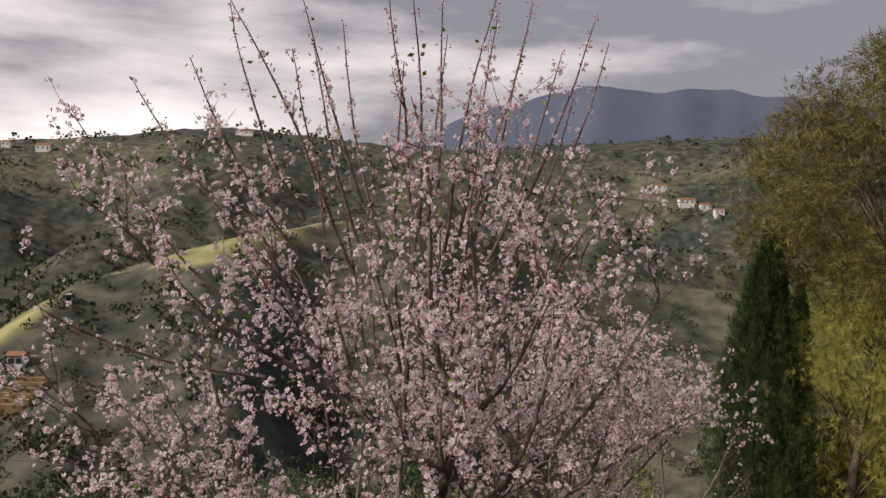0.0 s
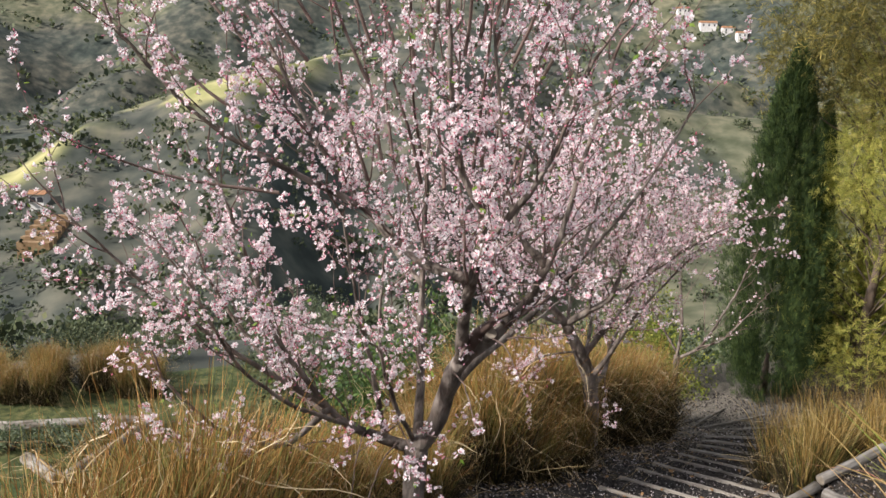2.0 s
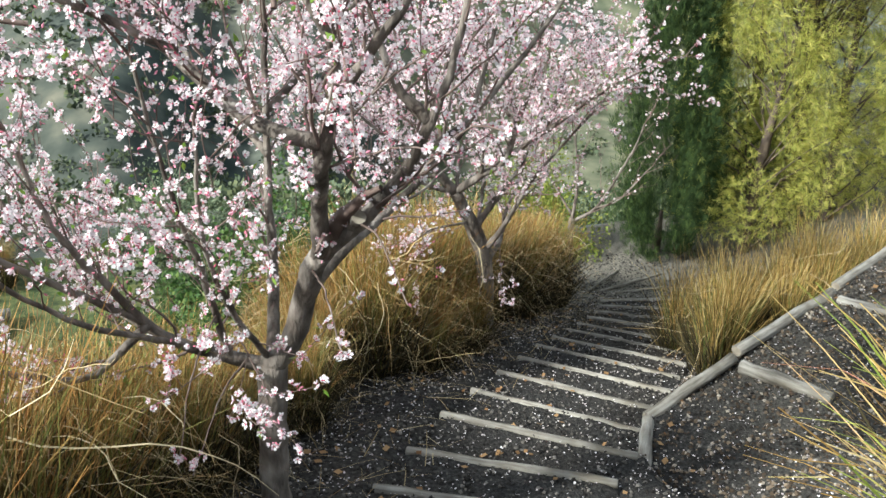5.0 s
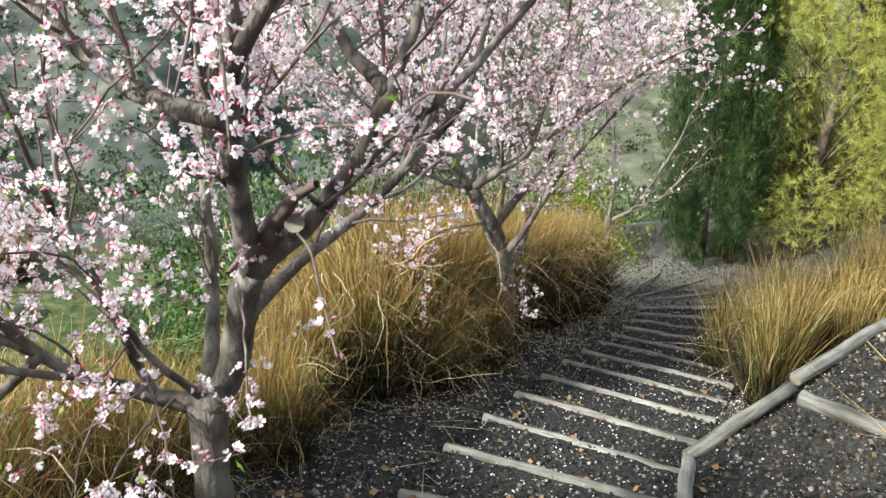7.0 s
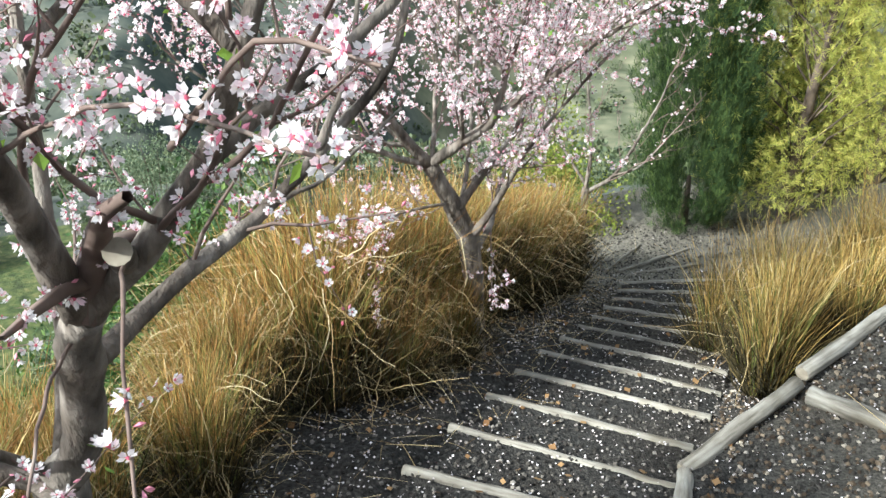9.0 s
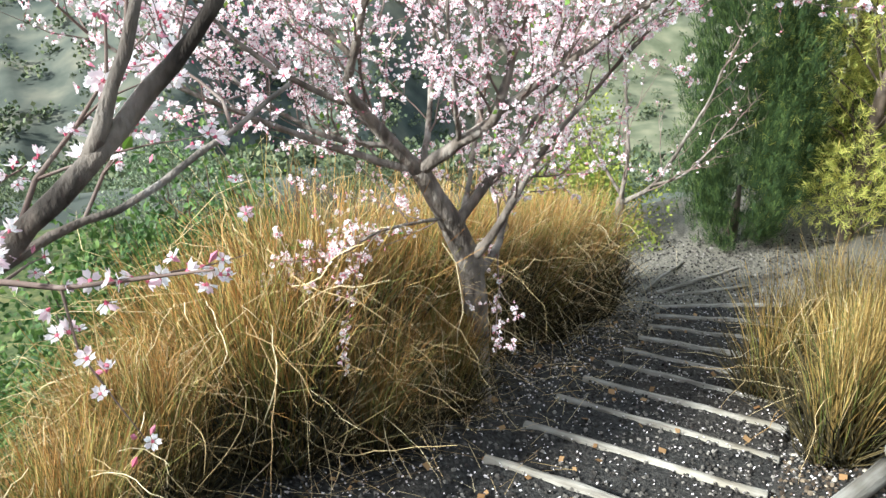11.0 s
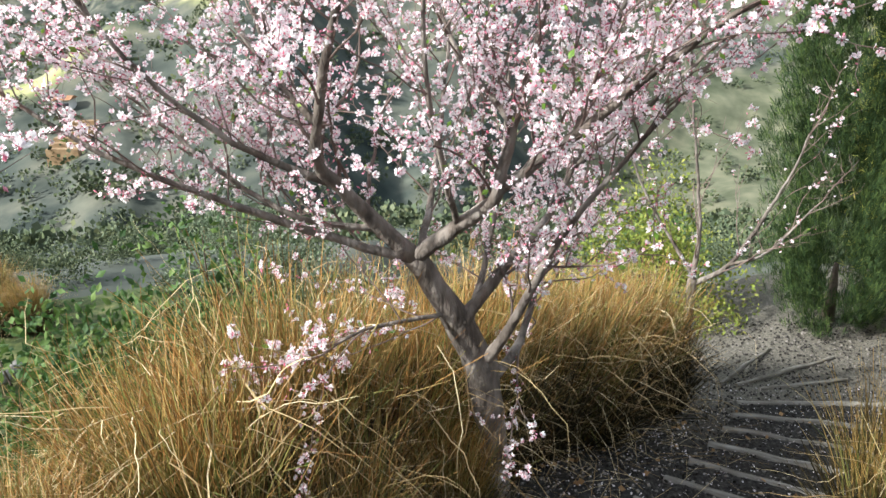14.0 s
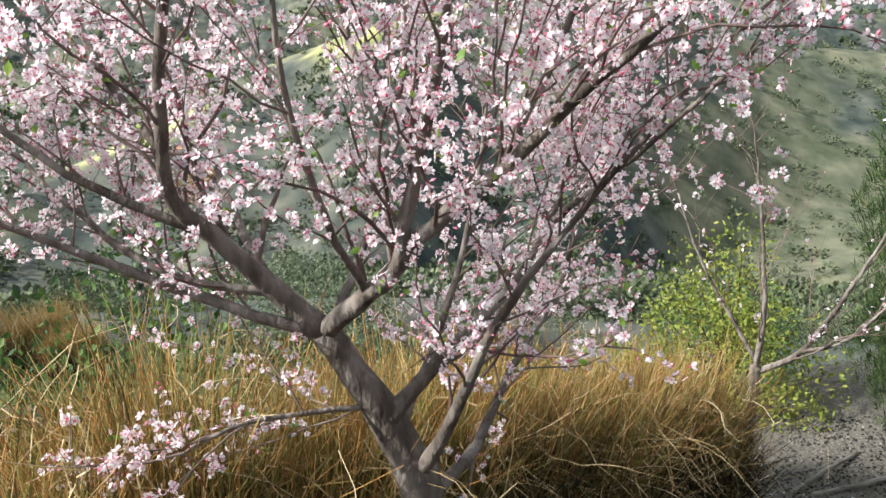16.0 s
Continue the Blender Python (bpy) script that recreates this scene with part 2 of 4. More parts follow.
def along(x, y):
    """Path height beneath each point, and its distance to the right of the path's middle."""
    x, y = np.asarray(x, float), np.asarray(y, float)
    best, z, v = np.full(x.shape, 1e9), np.zeros(x.shape), np.zeros(x.shape)
    for k, (a, b) in enumerate(zip(LINE, LINE[1:])):
        dx, dy = b[0] - a[0], b[1] - a[1]
        n2 = dx * dx + dy * dy
        s = ((x - a[0]) * dx + (y - a[1]) * dy) / n2
        s = np.clip(s, 0, 1)
        px, py = a[0] + s * dx, a[1] + s * dy
        d = np.hypot(x - px, y - py)
        side = np.sign((x - px) * dy - (y - py) * dx)
        near = d < best
        best, z, v = np.where(near, d, best), np.where(near, a[2] + s * (b[2] - a[2]), z), np.where(near, d * side, v)
    return z, v


def rail_y(x):
    return np.interp(x, [1.5, 1.62, 1.76, 2.39, 3.26, 5.5, 9.0], [4.2, 4.6, 4.99, 5.33, 5.83, 7.1, 8.5])


def swell(x, y, size):
    """Soft rolling unevenness."""
    return 0.5 * np.sin(x * 6.1 / size + 1.3 * np.sin(y * 3.7 / size)) + 0.5 * np.sin(y * 5.3 / size + 1.7 * np.sin(x * 4.3 / size + 1.0))


def near_z(x, y):
    x, y = np.asarray(x, float), np.asarray(y, float)
    zc, v = along(x, y)
    left = np.maximum(-v - 0.62, 0)
    right = np.maximum(v - 0.62, 0)
    bank = np.maximum(zc - 0.10 * np.minimum(left, 0.95) - 0.85 * np.maximum(left - 0.95, 0), np.minimum(zc, -4.72 - 0.05 * (y - 12) - 0.04 * (x + 5)))
    z = np.where(left > 0, bank, zc + 0.30 * np.minimum(right, 6))
    terrace = -1.60 + 0.16 * (x - 1.75) + 0.10 * (y - 5.0)
    on = smooth(-0.07, 0.0, rail_y(x) - y) * smooth(1.55, 1.68, x)
    z = z - 0.10 * smooth(0.62, 0.45, np.abs(v)) * smooth(1.0, 1.4, y) * smooth(9.3, 8.9, y)
    z = z + on * smooth(1.7, 0.35, rail_y(x) - y) * (terrace - z)
    past = np.maximum(y - 11.3 - 0.15 * x, 0)
    z = z - 0.4 * smooth(-1.5, 1.5, x) * past * smooth(8, 2, x)
    return z + 0.018 * swell(x, y, 1.1) + 0.008 * swell(x + 3, y, 0.37)


def crest(az, table):
    return np.interp(az, [a for a, _ in table], [np.tan(np.radians(e)) for _, e in table])


SPUR = [(-70, -16), (-40, -12.5), (-27, -8.6), (-23, -5.8), (-18, -4.2), (-13, -2.6), (-8, -1.6), (-3, -1.2), (3, -2.2), (10, -4.5), (20, -5.0), (40, -3.0)]
RIDGE = [(-70, 3.0), (-35, 2.2), (-27, 2.7), (-21, 3.5), (-14, 4.3), (-9, 4.0), (-4, 3.5), (2, 3.4), (9, 4.0), (14, 4.4), (22, 4.6), (40, 7.0)]
LATTICE = np.random.default_rng(12).random((64, 64))


def value_noise(x, y):
    xi, yi = np.floor(x).astype(int), np.floor(y).astype(int)
    fx, fy = x - xi, y - yi
    fx, fy = fx * fx * (3 - 2 * fx), fy * fy * (3 - 2 * fy)
    g = lambda a, b: LATTICE[a % 64, b % 64]
    return (g(xi, yi) * (1 - fx) + g(xi + 1, yi) * fx) * (1 - fy) + (g(xi, yi + 1) * (1 - fx) + g(xi + 1, yi + 1) * fx) * fy


def fbm(x, y, size, octaves=4):
    """Rough natural unevenness between 0 and 1; size in metres."""
    total, amp, norm = 0.0, 1.0, 0.0
    for k in range(octaves):
        q = 2.03 ** k / size
        total = total + amp * value_noise(x * q * 0.8 + y * q * 0.6 + 17.3 * k, y * q * 0.8 - x * q * 0.6 + 5.1 * k)
        norm += amp
        amp *= 0.5
    return total / norm


def far_z(r, az):
    """The valley and the hills across it, by distance and bearing."""
    x, y = r * np.sin(np.radians(az)), r * np.cos(np.radians(az))
    rough = fbm(x, y, 150.0) - 0.5
    fold = np.abs(fbm(x + 500, y, 260.0, 3) - 0.5) * 2
    floor = -3.6 - 0.34 * np.maximum(r - 11, 0) + 10 * rough * smooth(15, 90, r)
    floor = np.maximum(floor, -62 + 24 * rough)
    d1 = 300 + 3.0 * az + 50 * (fbm(az * 6.0, 0 * az, 60.0, 2) - 0.5)
    off = np.abs(r - d1)
    spur = 1.5 + crest(az, SPUR) * d1 - 0.36 * np.maximum(off - 8, 0) + (34 * rough - 10 * fold) * smooth(0, 90, off)
    d2 = 1000
    off = np.abs(r - d2)
    ridge = 1.5 + crest(az, RIDGE) * d2 - 0.24 * np.maximum(off - 25, 0) + (110 * rough - 55 * (1 - fold)) * smooth(15, 330, off) + 9 * (fbm(x, y, 40.0, 3) - 0.5)
    z = np.maximum(np.maximum(floor, spur), ridge)
    hillside = -2.0 + 0.30 * r
    back = smooth(38, 62, np.abs(az + 8) - 22)
    return z * (1 - back) + hillside * back


def wild(x, y):
    """Share of open grassland with sunlight put into its colour: high along the spur's crest and in scattered
    clearings.
    """
    r, az = np.hypot(x, y), np.degrees(np.arctan2(x, y))
    d1 = 300 + 3.0 * az + 50 * (fbm(az * 6.0, 0 * az, 60.0, 2) - 0.5)
    top = smooth(0.38, 0.56, fbm(x - 30, y + 10, 22.0)) * smooth(20, 4, np.abs(r - d1 + 6)) * smooth(-4, -10, az) * smooth(-40, -30, az)
    clear = smooth(0.56, 0.66, fbm(x + 90, y - 40, 70.0)) * smooth(60, 140, r)
    return np.clip(top * (0.55 + 0.9 * fbm(x, y, 30.0)) + 0.2 * clear, 0, 1)


def land_z(x, y):
    x, y = np.asarray(x, float), np.asarray(y, float)
    r, az = np.hypot(x, y), np.degrees(np.arctan2(x, y))
    mix = smooth(14.0, 27.0, np.hypot(x - 1.0, y - 4.0) + 3)
    return near_z(x, y) * (1 - mix) + far_z(r, az) * mix


def z_at(x, y):
    return float(land_z(np.array([x]), np.array([y]))[0])


# ---- building blocks ----
def mesh_of(name, verts, faces, mats, index=None, smooth_shade=False):
    me = bpy.data.meshes.new(name)
    me.from_pydata(verts, [], faces)
    for m in mats:
        me.materials.append(m)
    if index is not None:
        me.polygons.foreach_set("material_index", np.asarray(index, dtype=np.int32))
    if smooth_shade:
        me.polygons.foreach_set("use_smooth", np.ones(len(me.polygons), dtype=bool))
    me.update()
    return me


def part(name, me, parent=None, label=""):
    ob = new(name, me)
    if parent is not None:
        ob.parent = parent
    return tagged(ob, label)


def holder(name, place, label, category, group="", kind=""):
    ob = new(name)
    ob.empty_display_size = 0.1
    ob.matrix_world = Matrix.Translation(place)
    bpy.context.view_layer.update()
    return tagged(ob, label, category, group, kind)


def tube(store, pts, radii, sides=6, mat=0, cap=True):
    """Adds a round limb through the points to store = (verts, faces, material indices)."""
    verts, faces, index = store
    pts = [Vector(p) for p in pts]
    base = len(verts)
    ref = Vector((0.31, 0.87, 0.12))
    for k, p in enumerate(pts):
        d = (pts[min(k + 1, len(pts) - 1)] - pts[max(k - 1, 0)]).normalized()
        a = d.cross(ref)
        if a.length < 0.05:
            a = d.cross(Vector((1, 0, 0)))
        a.normalize()
        b = d.cross(a)
        for s in range(sides):
            w = 2 * math.pi * s / sides
            verts.append(p + (a * math.cos(w) + b * math.sin(w)) * radii[k])
    for k in range(len(pts) - 1):
        for s in range(sides):
            s2 = (s + 1) % sides
            faces.append((base + k * sides + s, base + k * sides + s2, base + (k + 1) * sides + s2, base + (k + 1) * sides + s))
            index.append(mat)
    if cap:
        faces.append(tuple(base + s for s in range(sides))[::-1])
        faces.append(tuple(base + (len(pts) - 1) * sides + s for s in range(sides)))
        index += [mat, mat]


def curve_through(pts, radii, step=0.05, wobble=0.0, rng=random):
    """Points along a soft curve through the given ones, with their radii."""
    pts = [Vector(p) for p in pts]
    out, rad = [], []
    for k in range(len(pts) - 1):
        p0, p1, p2, p3 = pts[max(k - 1, 0)], pts[k], pts[k + 1], pts[min(k + 2, len(pts) - 1)]
        n = max(2, int((p2 - p1).length / step))
        for i in range(n):
            t = i / n
            q = 0.5 * ((2 * p1) + (p2 - p0) * t + (2 * p0 - 5 * p1 + 4 * p2 - p3) * t * t + (3 * p1 - p0 - 3 * p2 + p3) * t ** 3)
            q += Vector((rng.uniform(-1, 1), rng.uniform(-1, 1), rng.uniform(-1, 1))) * wobble
            out.append(q)
            rad.append((radii[k] * (1 - t) + radii[k + 1] * t) * (1 + rng.uniform(-0.10, 0.10)))
    out.append(pts[-1])
    rad.append(radii[-1])
    return out, rad


def scattered(template_v, template_f, template_m, places, aims, sizes, seed=1):
    """Copies of a small shape, joined, each turned to its aim: vertices, faces and material indices."""
    n, k = len(places), len(template_v)
    if n == 0:
        return [], [], []
    turns = turns_to(aims, np.random.default_rng(seed).uniform(0, 6.283, n))
    v = np.einsum("nij,kj->nki", turns, np.asarray(template_v, float)) * np.asarray(sizes, float)[:, None, None] + np.asarray(places, float)[:, None, :]
    faces = [tuple(i * k + a for a in f) for i in range(n) for f in template_f]
    return v.reshape(-1, 3).tolist(), faces, list(template_m) * n


def turns_to(aims, spins):
    """Rotations that take +z to each of the aims."""
    d = np.asarray(aims, float)
    d = d / (np.linalg.norm(d, axis=1, keepdims=True) + 1e-9)
    a = np.cross(d, (0.3, 0.5, 0.8))
    a /= np.linalg.norm(a, axis=1, keepdims=True) + 1e-9
    b = np.cross(d, a)
    c, s = np.cos(spins)[:, None], np.sin(spins)[:, None]
    return np.stack([a * c + b * s, b * c - a * s, d], axis=2)


# ---- ground ----
def build_ground():
    rings, r = [0.06], 0.06
    while r < 1900:
        r += max(0.055, 0.021 * r)
        rings.append(r)
    front = np.concatenate([np.linspace(-62, 62, 420), np.linspace(62, 298, 100)[1:-1]])
    cx, cy = 1.0, 4.0
    R, A = np.meshgrid(rings, np.radians(front), indexing="ij")
    X, Y = cx + R * np.sin(A), cy + R * np.cos(A)
    Z = land_z(X, Y)
    Z = Z + smooth(15, 90, R) * (2.2 * (fbm(X, Y, 14.0) - 0.5))
    nr, na = R.shape
    verts = np.stack([X, Y, Z], -1).reshape(-1, 3).tolist() + [(cx, cy, z_at(cx, cy))]
    faces = []
    for i in range(nr - 1):
        for j in range(na):
            j2 = (j + 1) % na
            faces.append((i * na + j, i * na + j2, (i + 1) * na + j2, (i + 1) * na + j))
    hub = len(verts) - 1
    faces += [(hub, (j + 1) % na, j) for j in range(na)]
    index = np.zeros(len(faces), dtype=np.int32)
    ringidx = np.minimum(np.arange(len(faces)) // na, nr - 1)
    rr = np.asarray(rings)[ringidx]
    index[rr > 13.0] = 1
    _, V = along(X, Y)
    weedy = np.append(((V < -1.5) & (R <= 13.0)).reshape(-1)[:len(faces) - na], np.zeros(na, bool))
    index[weedy] = 2
    me = mesh_of("ground", verts, faces, [SOIL, SCRUB, WEEDS], index, True)
    dust = smooth(8.7, 9.5, Y) * smooth(14, 12, R) * (0.6 + 0.6 * fbm(X, Y, 1.5)) + 0.35 * smooth(1.6, 2.2, X) * smooth(0.42, 0.7, fbm(X, Y, 0.9)) * (R < 13)
    for key, values in (("dust", dust), ("sunlit_pasture", wild(X, Y))):
        layer = me.attributes.new(key, "FLOAT", "POINT")
        layer.data.foreach_set("value", np.append(np.clip(values, 0, 1).reshape(-1), 0.0).astype(np.float32))
    return tagged(new("ground", me), "dark gravelly soil falling to scrub-covered valley hills", "ground", kind="structure")


build_ground()


def build_mountain():
    """The far mountain range under the clouds."""
    verts, faces = [], []
    table = [(-60, 0), (-20, 1.0), (-3, 3.6), (2, 6.0), (6, 7.2), (10.5, 7.9), (14, 7.5), (18, 7.7), (22, 7.0), (27, 6.6), (45, 5.5), (75, 2)]
    az = np.linspace(-60, 75, 200)
    h = crest(az, table)
    for k, a in enumerate(az):
        top = 3000 * h[k] + 7 * math.sin(a * 0.9) + 3 * math.sin(a * 2.1 + 1)
        for q in range(9):
            d = 3000 - 800 * (q / 8.0)
            z = top * (1 - q / 8.0) ** 0.9 - 200 * q / 8.0 + (0 if q == 0 else 7 * math.sin(a * 1.3 + q * 0.7) + 3 * math.sin(a * 3.1 + q * 1.1))
            verts.append((d * math.sin(radians(a)), d * math.cos(radians(a)), z))
    for k in range(len(az) - 1):
        for q in range(8):
            o = k * 9 + q
            faces.append((o, o + 9, o + 10, o + 1))
    # distance haze is put into this blue grey base colour
    m = surface("hazed_slope", [(0.3, (0.08, 0.10, 0.145)), (0.7, (0.115, 0.135, 0.18))], 0.003, 8.0, rough=1.0)
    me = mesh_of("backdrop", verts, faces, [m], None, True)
    tagged(new("backdrop", me), "mountain range far beyond the valley, blue grey from painted haze", "mountain", kind="structure")


build_mountain()


# ---- logs and steps ----
def log_mesh(a, b, ra, rb, rng):
    a, b = Vector(a), Vector(b)
    n = 9
    store = ([], [], [])
    pts, rad = [], []
    for k in range(n):
        t = k / (n - 1)
        j = 0.0 if k in (0, n - 1) else 0.006
        pts.append(a.lerp(b, t) + Vector((rng.uniform(-j, j), rng.uniform(-j, j), rng.uniform(-j, j))))
        rad.append((ra * (1 - t) + rb * t) * rng.uniform(0.94, 1.06))
    d = (b - a).normalized()
    pts = [a - d * 0.006] + pts + [b + d * 0.006]
    rad = [rad[0] * 0.82] + rad + [rad[-1] * 0.82]
    tube(store, pts, rad, 10, 0, True)
    store[2][-1] = store[2][-2] = 1
    return mesh_of("log", store[0], store[1], [LOG, SAWN], store[2], False)


def lay_log(name, a, b, ra, rb, label, group, rng):
    mid = (Vector(a) + Vector(b)) / 2
    x = (Vector(b) - Vector(a))
    m = x.to_track_quat("X", "Z").to_matrix().to_4x4()
    m.translation = mid
    inv = m.inverted()
    ob = new(name, log_mesh(inv @ Vector(a), inv @ Vector(b), ra, rb, rng))
    for p in ob.data.polygons:
        p.use_smooth = len(p.vertices) == 4
    ob.matrix_world = m
    return tagged(ob, label, "log", group)


rng = random.Random(4)
LEFT_ENDS = [(-0.62, 0.9, -0.36), (-0.50, 1.5, -0.53), (-0.39, 2.1, -0.71), (-0.26, 2.7, -0.90), (-0.13, 3.25, -1.06), (0.03, 3.75, -1.21), (0.20, 4.22, -1.35), (0.385, 4.654, -1.473), (0.613, 5.106, -1.575), (0.851, 5.529, -1.70), (1.089, 5.937, -1.83), (1.316, 6.33, -1.96), (1.54, 6.72, -2.09), (1.76, 7.07, -2.22), (1.97, 7.40, -2.34), (2.17, 7.72, -2.46), (2.36, 8.06, -2.58), (2.54, 8.42, -2.71), (2.70, 8.78, -2.84), (2.84, 9.14, -2.96)]
AIM = [10, 8, 5, 0, -6, -12, -17, -21, -27, -30, -31, -31, -31, -30, -29, -27, -24, -18, -10, -2]
STEPS = []
for (x, y, z), deg in zip(LEFT_ENDS, AIM):
    w = 1.04 + rng.uniform(-0.03, 0.04)
    right = (x + w * math.cos(radians(deg)), y + w * math.sin(radians(deg)), z + rng.uniform(-0.01, 0.01))
    STEPS.append(((x, y, z), right))


def tread_z(x, y):
    """Height of the treads where a point lies on one, else a low number."""
    out = np.full(np.shape(x), -99.0)
    for (ul, ur), (ll, lr) in zip(STEPS, STEPS[1:]):
        mid = ((ul[0] + ll[0]) / 2, (ul[1] + ll[1]) / 2)
        ax, ay = (ur[0] + lr[0]) / 2 - mid[0], (ur[1] + lr[1]) / 2 - mid[1]
        t = ((x - mid[0]) * ax + (y - mid[1]) * ay) / (ax * ax + ay * ay)
        ux, uy = ul[0] + t * (ur[0] - ul[0]), ul[1] + t * (ur[1] - ul[1])
        lx, ly = ll[0] + t * (lr[0] - ll[0]), ll[1] + t * (lr[1] - ll[1])
        s = ((x - ux) * (lx - ux) + (y - uy) * (ly - uy)) / ((lx - ux) ** 2 + (ly - uy) ** 2)
        on = (t > 0.0) & (t < 1.0) & (s > 0.02) & (s < 1.0)
        out = np.where(on, (ul[2] - 0.085) * (1 - s) + (ll[2] + 0.002) * s, out)
    return out


def walk_z(x, y):
    return np.maximum(land_z(x, y), tread_z(x, y))


def build_tread(upper, lower, rng):
    """The gravel tread between two step logs: nearly level, held by the lower log, with a drop in front of it."""
    (ul, ur), (ll, lr) = upper, lower
    nu, nv = 10, 18
    grid = [[Vector(ul).lerp(Vector(ur), -0.06 + 1.12 * j / nv).lerp(Vector(ll).lerp(Vector(lr), -0.06 + 1.12 * j / nv), i / nu) for j in range(nv + 1)] for i in range(nu + 1)]
    under = land_z(np.array([[p.x for p in row] for row in grid]), np.array([[p.y for p in row] for row in grid]))
    verts, faces = [], []
    for i in range(nu + 1):
        s = i / nu
        for j in range(nv + 1):
            t = -0.06 + 1.12 * j / nv
            p = grid[i][j]
            top = (ul[2] - 0.085) * (1 - s) + (ll[2] + 0.002) * s
            if s == 0:
                top -= 0.05
            edge = smooth(0.0, 0.08, min(t + 0.06, 1.06 - t))
            base = float(under[i, j])
            z = base - 0.06 + (top - base + 0.06) * float(edge) + 0.007 * rng.uniform(-1, 1)
            verts.append((p.x, p.y, z))
    w = nv + 1
    for i in range(nu):
        for j in range(nv):
            o = i * w + j
            faces.append((o, o + 1, o + w + 1, o + w))
    rim = [*range(w), *[k * w + nv for k in range(1, nu + 1)], *range(nu * w + nv - 1, nu * w - 1, -1), *[k * w for k in range(nu - 1, 0, -1)]]
    low = {}
    for k in rim:
        low[k] = len(verts)
        verts.append((verts[k][0], verts[k][1], verts[k][2] - 0.22))
    for a, b in zip(rim, rim[1:] + rim[:1]):
        faces.append((a, low[a], low[b], b))
    faces.append(tuple(low[k] for k in rim))
    me = mesh_of("step_tread", verts, faces, [SOIL], None, True)
    tagged(new("step_tread", me), "dark gravel tread strewn with fallen white petals", "step", "garden steps", "structure")


for up, lo in zip(STEPS, STEPS[1:]):
    build_tread(up, lo, rng)
for a, b in STEPS:
    lay_log("step_log", (a[0], a[1], a[2] - 0.004), (b[0], b[1], b[2] - 0.004), 0.027, 0.024, "slim weathered grey log edging a gravel garden step", "step logs", rng)

RAIL = "pale weathered round log edging the gravel terrace"
for a, b in (((1.61, 4.62, -1.63), (1.755, 4.986, -1.60)), ((1.755, 5.0, -1.60), (2.37, 5.31, -1.43)), ((2.41, 5.35, -1.41), (3.26, 5.83, -1.29)), ((3.30, 5.86, -1.26), (4.20, 6.37, -1.10)), ((4.25, 6.40, -1.08), (5.2, 6.93, -0.93))):
    lay_log("edging_log", a, b, 0.038, 0.035, RAIL, "terrace edging", rng)
for a, b in (((2.40, 5.25, -1.455), (2.74, 4.86, -1.455)), ((3.26, 5.74, -1.31), (3.62, 5.30, -1.29))):
    lay_log("cross_log", a, b, 0.045, 0.043, "thick grey log lying across the gravel terrace", "terrace cross logs", rng)


for a, b in (((2.80, 9.46), (3.36, 10.16)), ((2.92, 9.46), (3.84, 10.05)), ((3.08, 9.40), (3.80, 9.66))):
    lay_log("landing_log", (*a, z_at(*a) + 0.012), (*b, z_at(*b) + 0.012), 0.017, 0.015, "pale log half sunk in the gravel landing", "landing logs", rng)


# ---- almond trees ----
def blossom_shape(cup=0.33):
    """One five-petalled blossom with broad petals, 2 units across, looking along +z; cup lifts the petals' tips."""
    wide = 1.0 - 0.28 * cup
    v, f, m = [], [], []
    for k in range(5):
        w = 2 * math.pi * k / 5
        def q(r, off, z):
            return (r * math.cos(w) - off * math.sin(w), r * math.sin(w) + off * math.cos(w), z)
        o = len(v)
        lean = 0.12 * math.sin(k * 2.4 + 5 * cup)
        v += [q(0.10, 0.0, 0.0), q(0.56 * wide, -0.32, 0.55 * cup), q(0.56 * wide, 0.32, 0.55 * cup + lean), q(1.0 * wide, -0.19, cup + lean), q(0.97 * wide, 0.21, 1.1 * cup), q(0.86 * wide, 0.0, 0.85 * cup), q(0.5 * wide, 0.0, 0.25 * cup)]
        f += [(o, o + 1, o + 6), (o, o + 6, o + 2), (o + 1, o + 3, o + 5, o + 6), (o + 6, o + 5, o + 4, o + 2)]
        m += [0] * 4
    o = len(v)
    v += [(0.22 * math.cos(a), 0.22 * math.sin(a), 0.03) for a in np.arange(5) * 1.2566 + 0.6] + [(0, 0, 0.14), (0, 0, -0.34)]
    f += [(o + k, o + (k + 1) % 5, o + 5) for k in range(5)] + [(o + (k + 1) % 5, o + k, o + 6) for k in range(5)]
    m += [1] * 10
    for k in range(4):
        a = 2 * math.pi * k / 4 + 0.3
        o = len(v)
        c, s = math.cos(a), math.sin(a)
        v += [(0.1 * c - 0.02 * s, 0.1 * s + 0.02 * c, 0.1), (0.1 * c + 0.02 * s, 0.1 * s - 0.02 * c, 0.1), (0.34 * c, 0.34 * s, 0.42)]
        f.append((o, o + 1, o + 2))
        m.append(2)
    return v, f, m


def bud_shape():
    v = [(0, 0, -0.5), (0.22, 0, 0), (0, 0.22, 0), (-0.22, 0, 0), (0, -0.22, 0), (0, 0, 0.45)]
    f = [(0, 2, 1), (0, 3, 2), (0, 4, 3), (0, 1, 4), (5, 1, 2), (5, 2, 3), (5, 3, 4), (5, 4, 1)]
    return v, f, [0] * 8


def leaf_shape(width=0.3):
    v = [(0, 0, 0), (width, 0, 0.45), (0, 0.06, 0.5), (-width, 0, 0.45), (0, 0, 1)]
    return v, [(0, 1, 2), (0, 2, 3), (2, 1, 4), (3, 2, 4)], [0] * 4


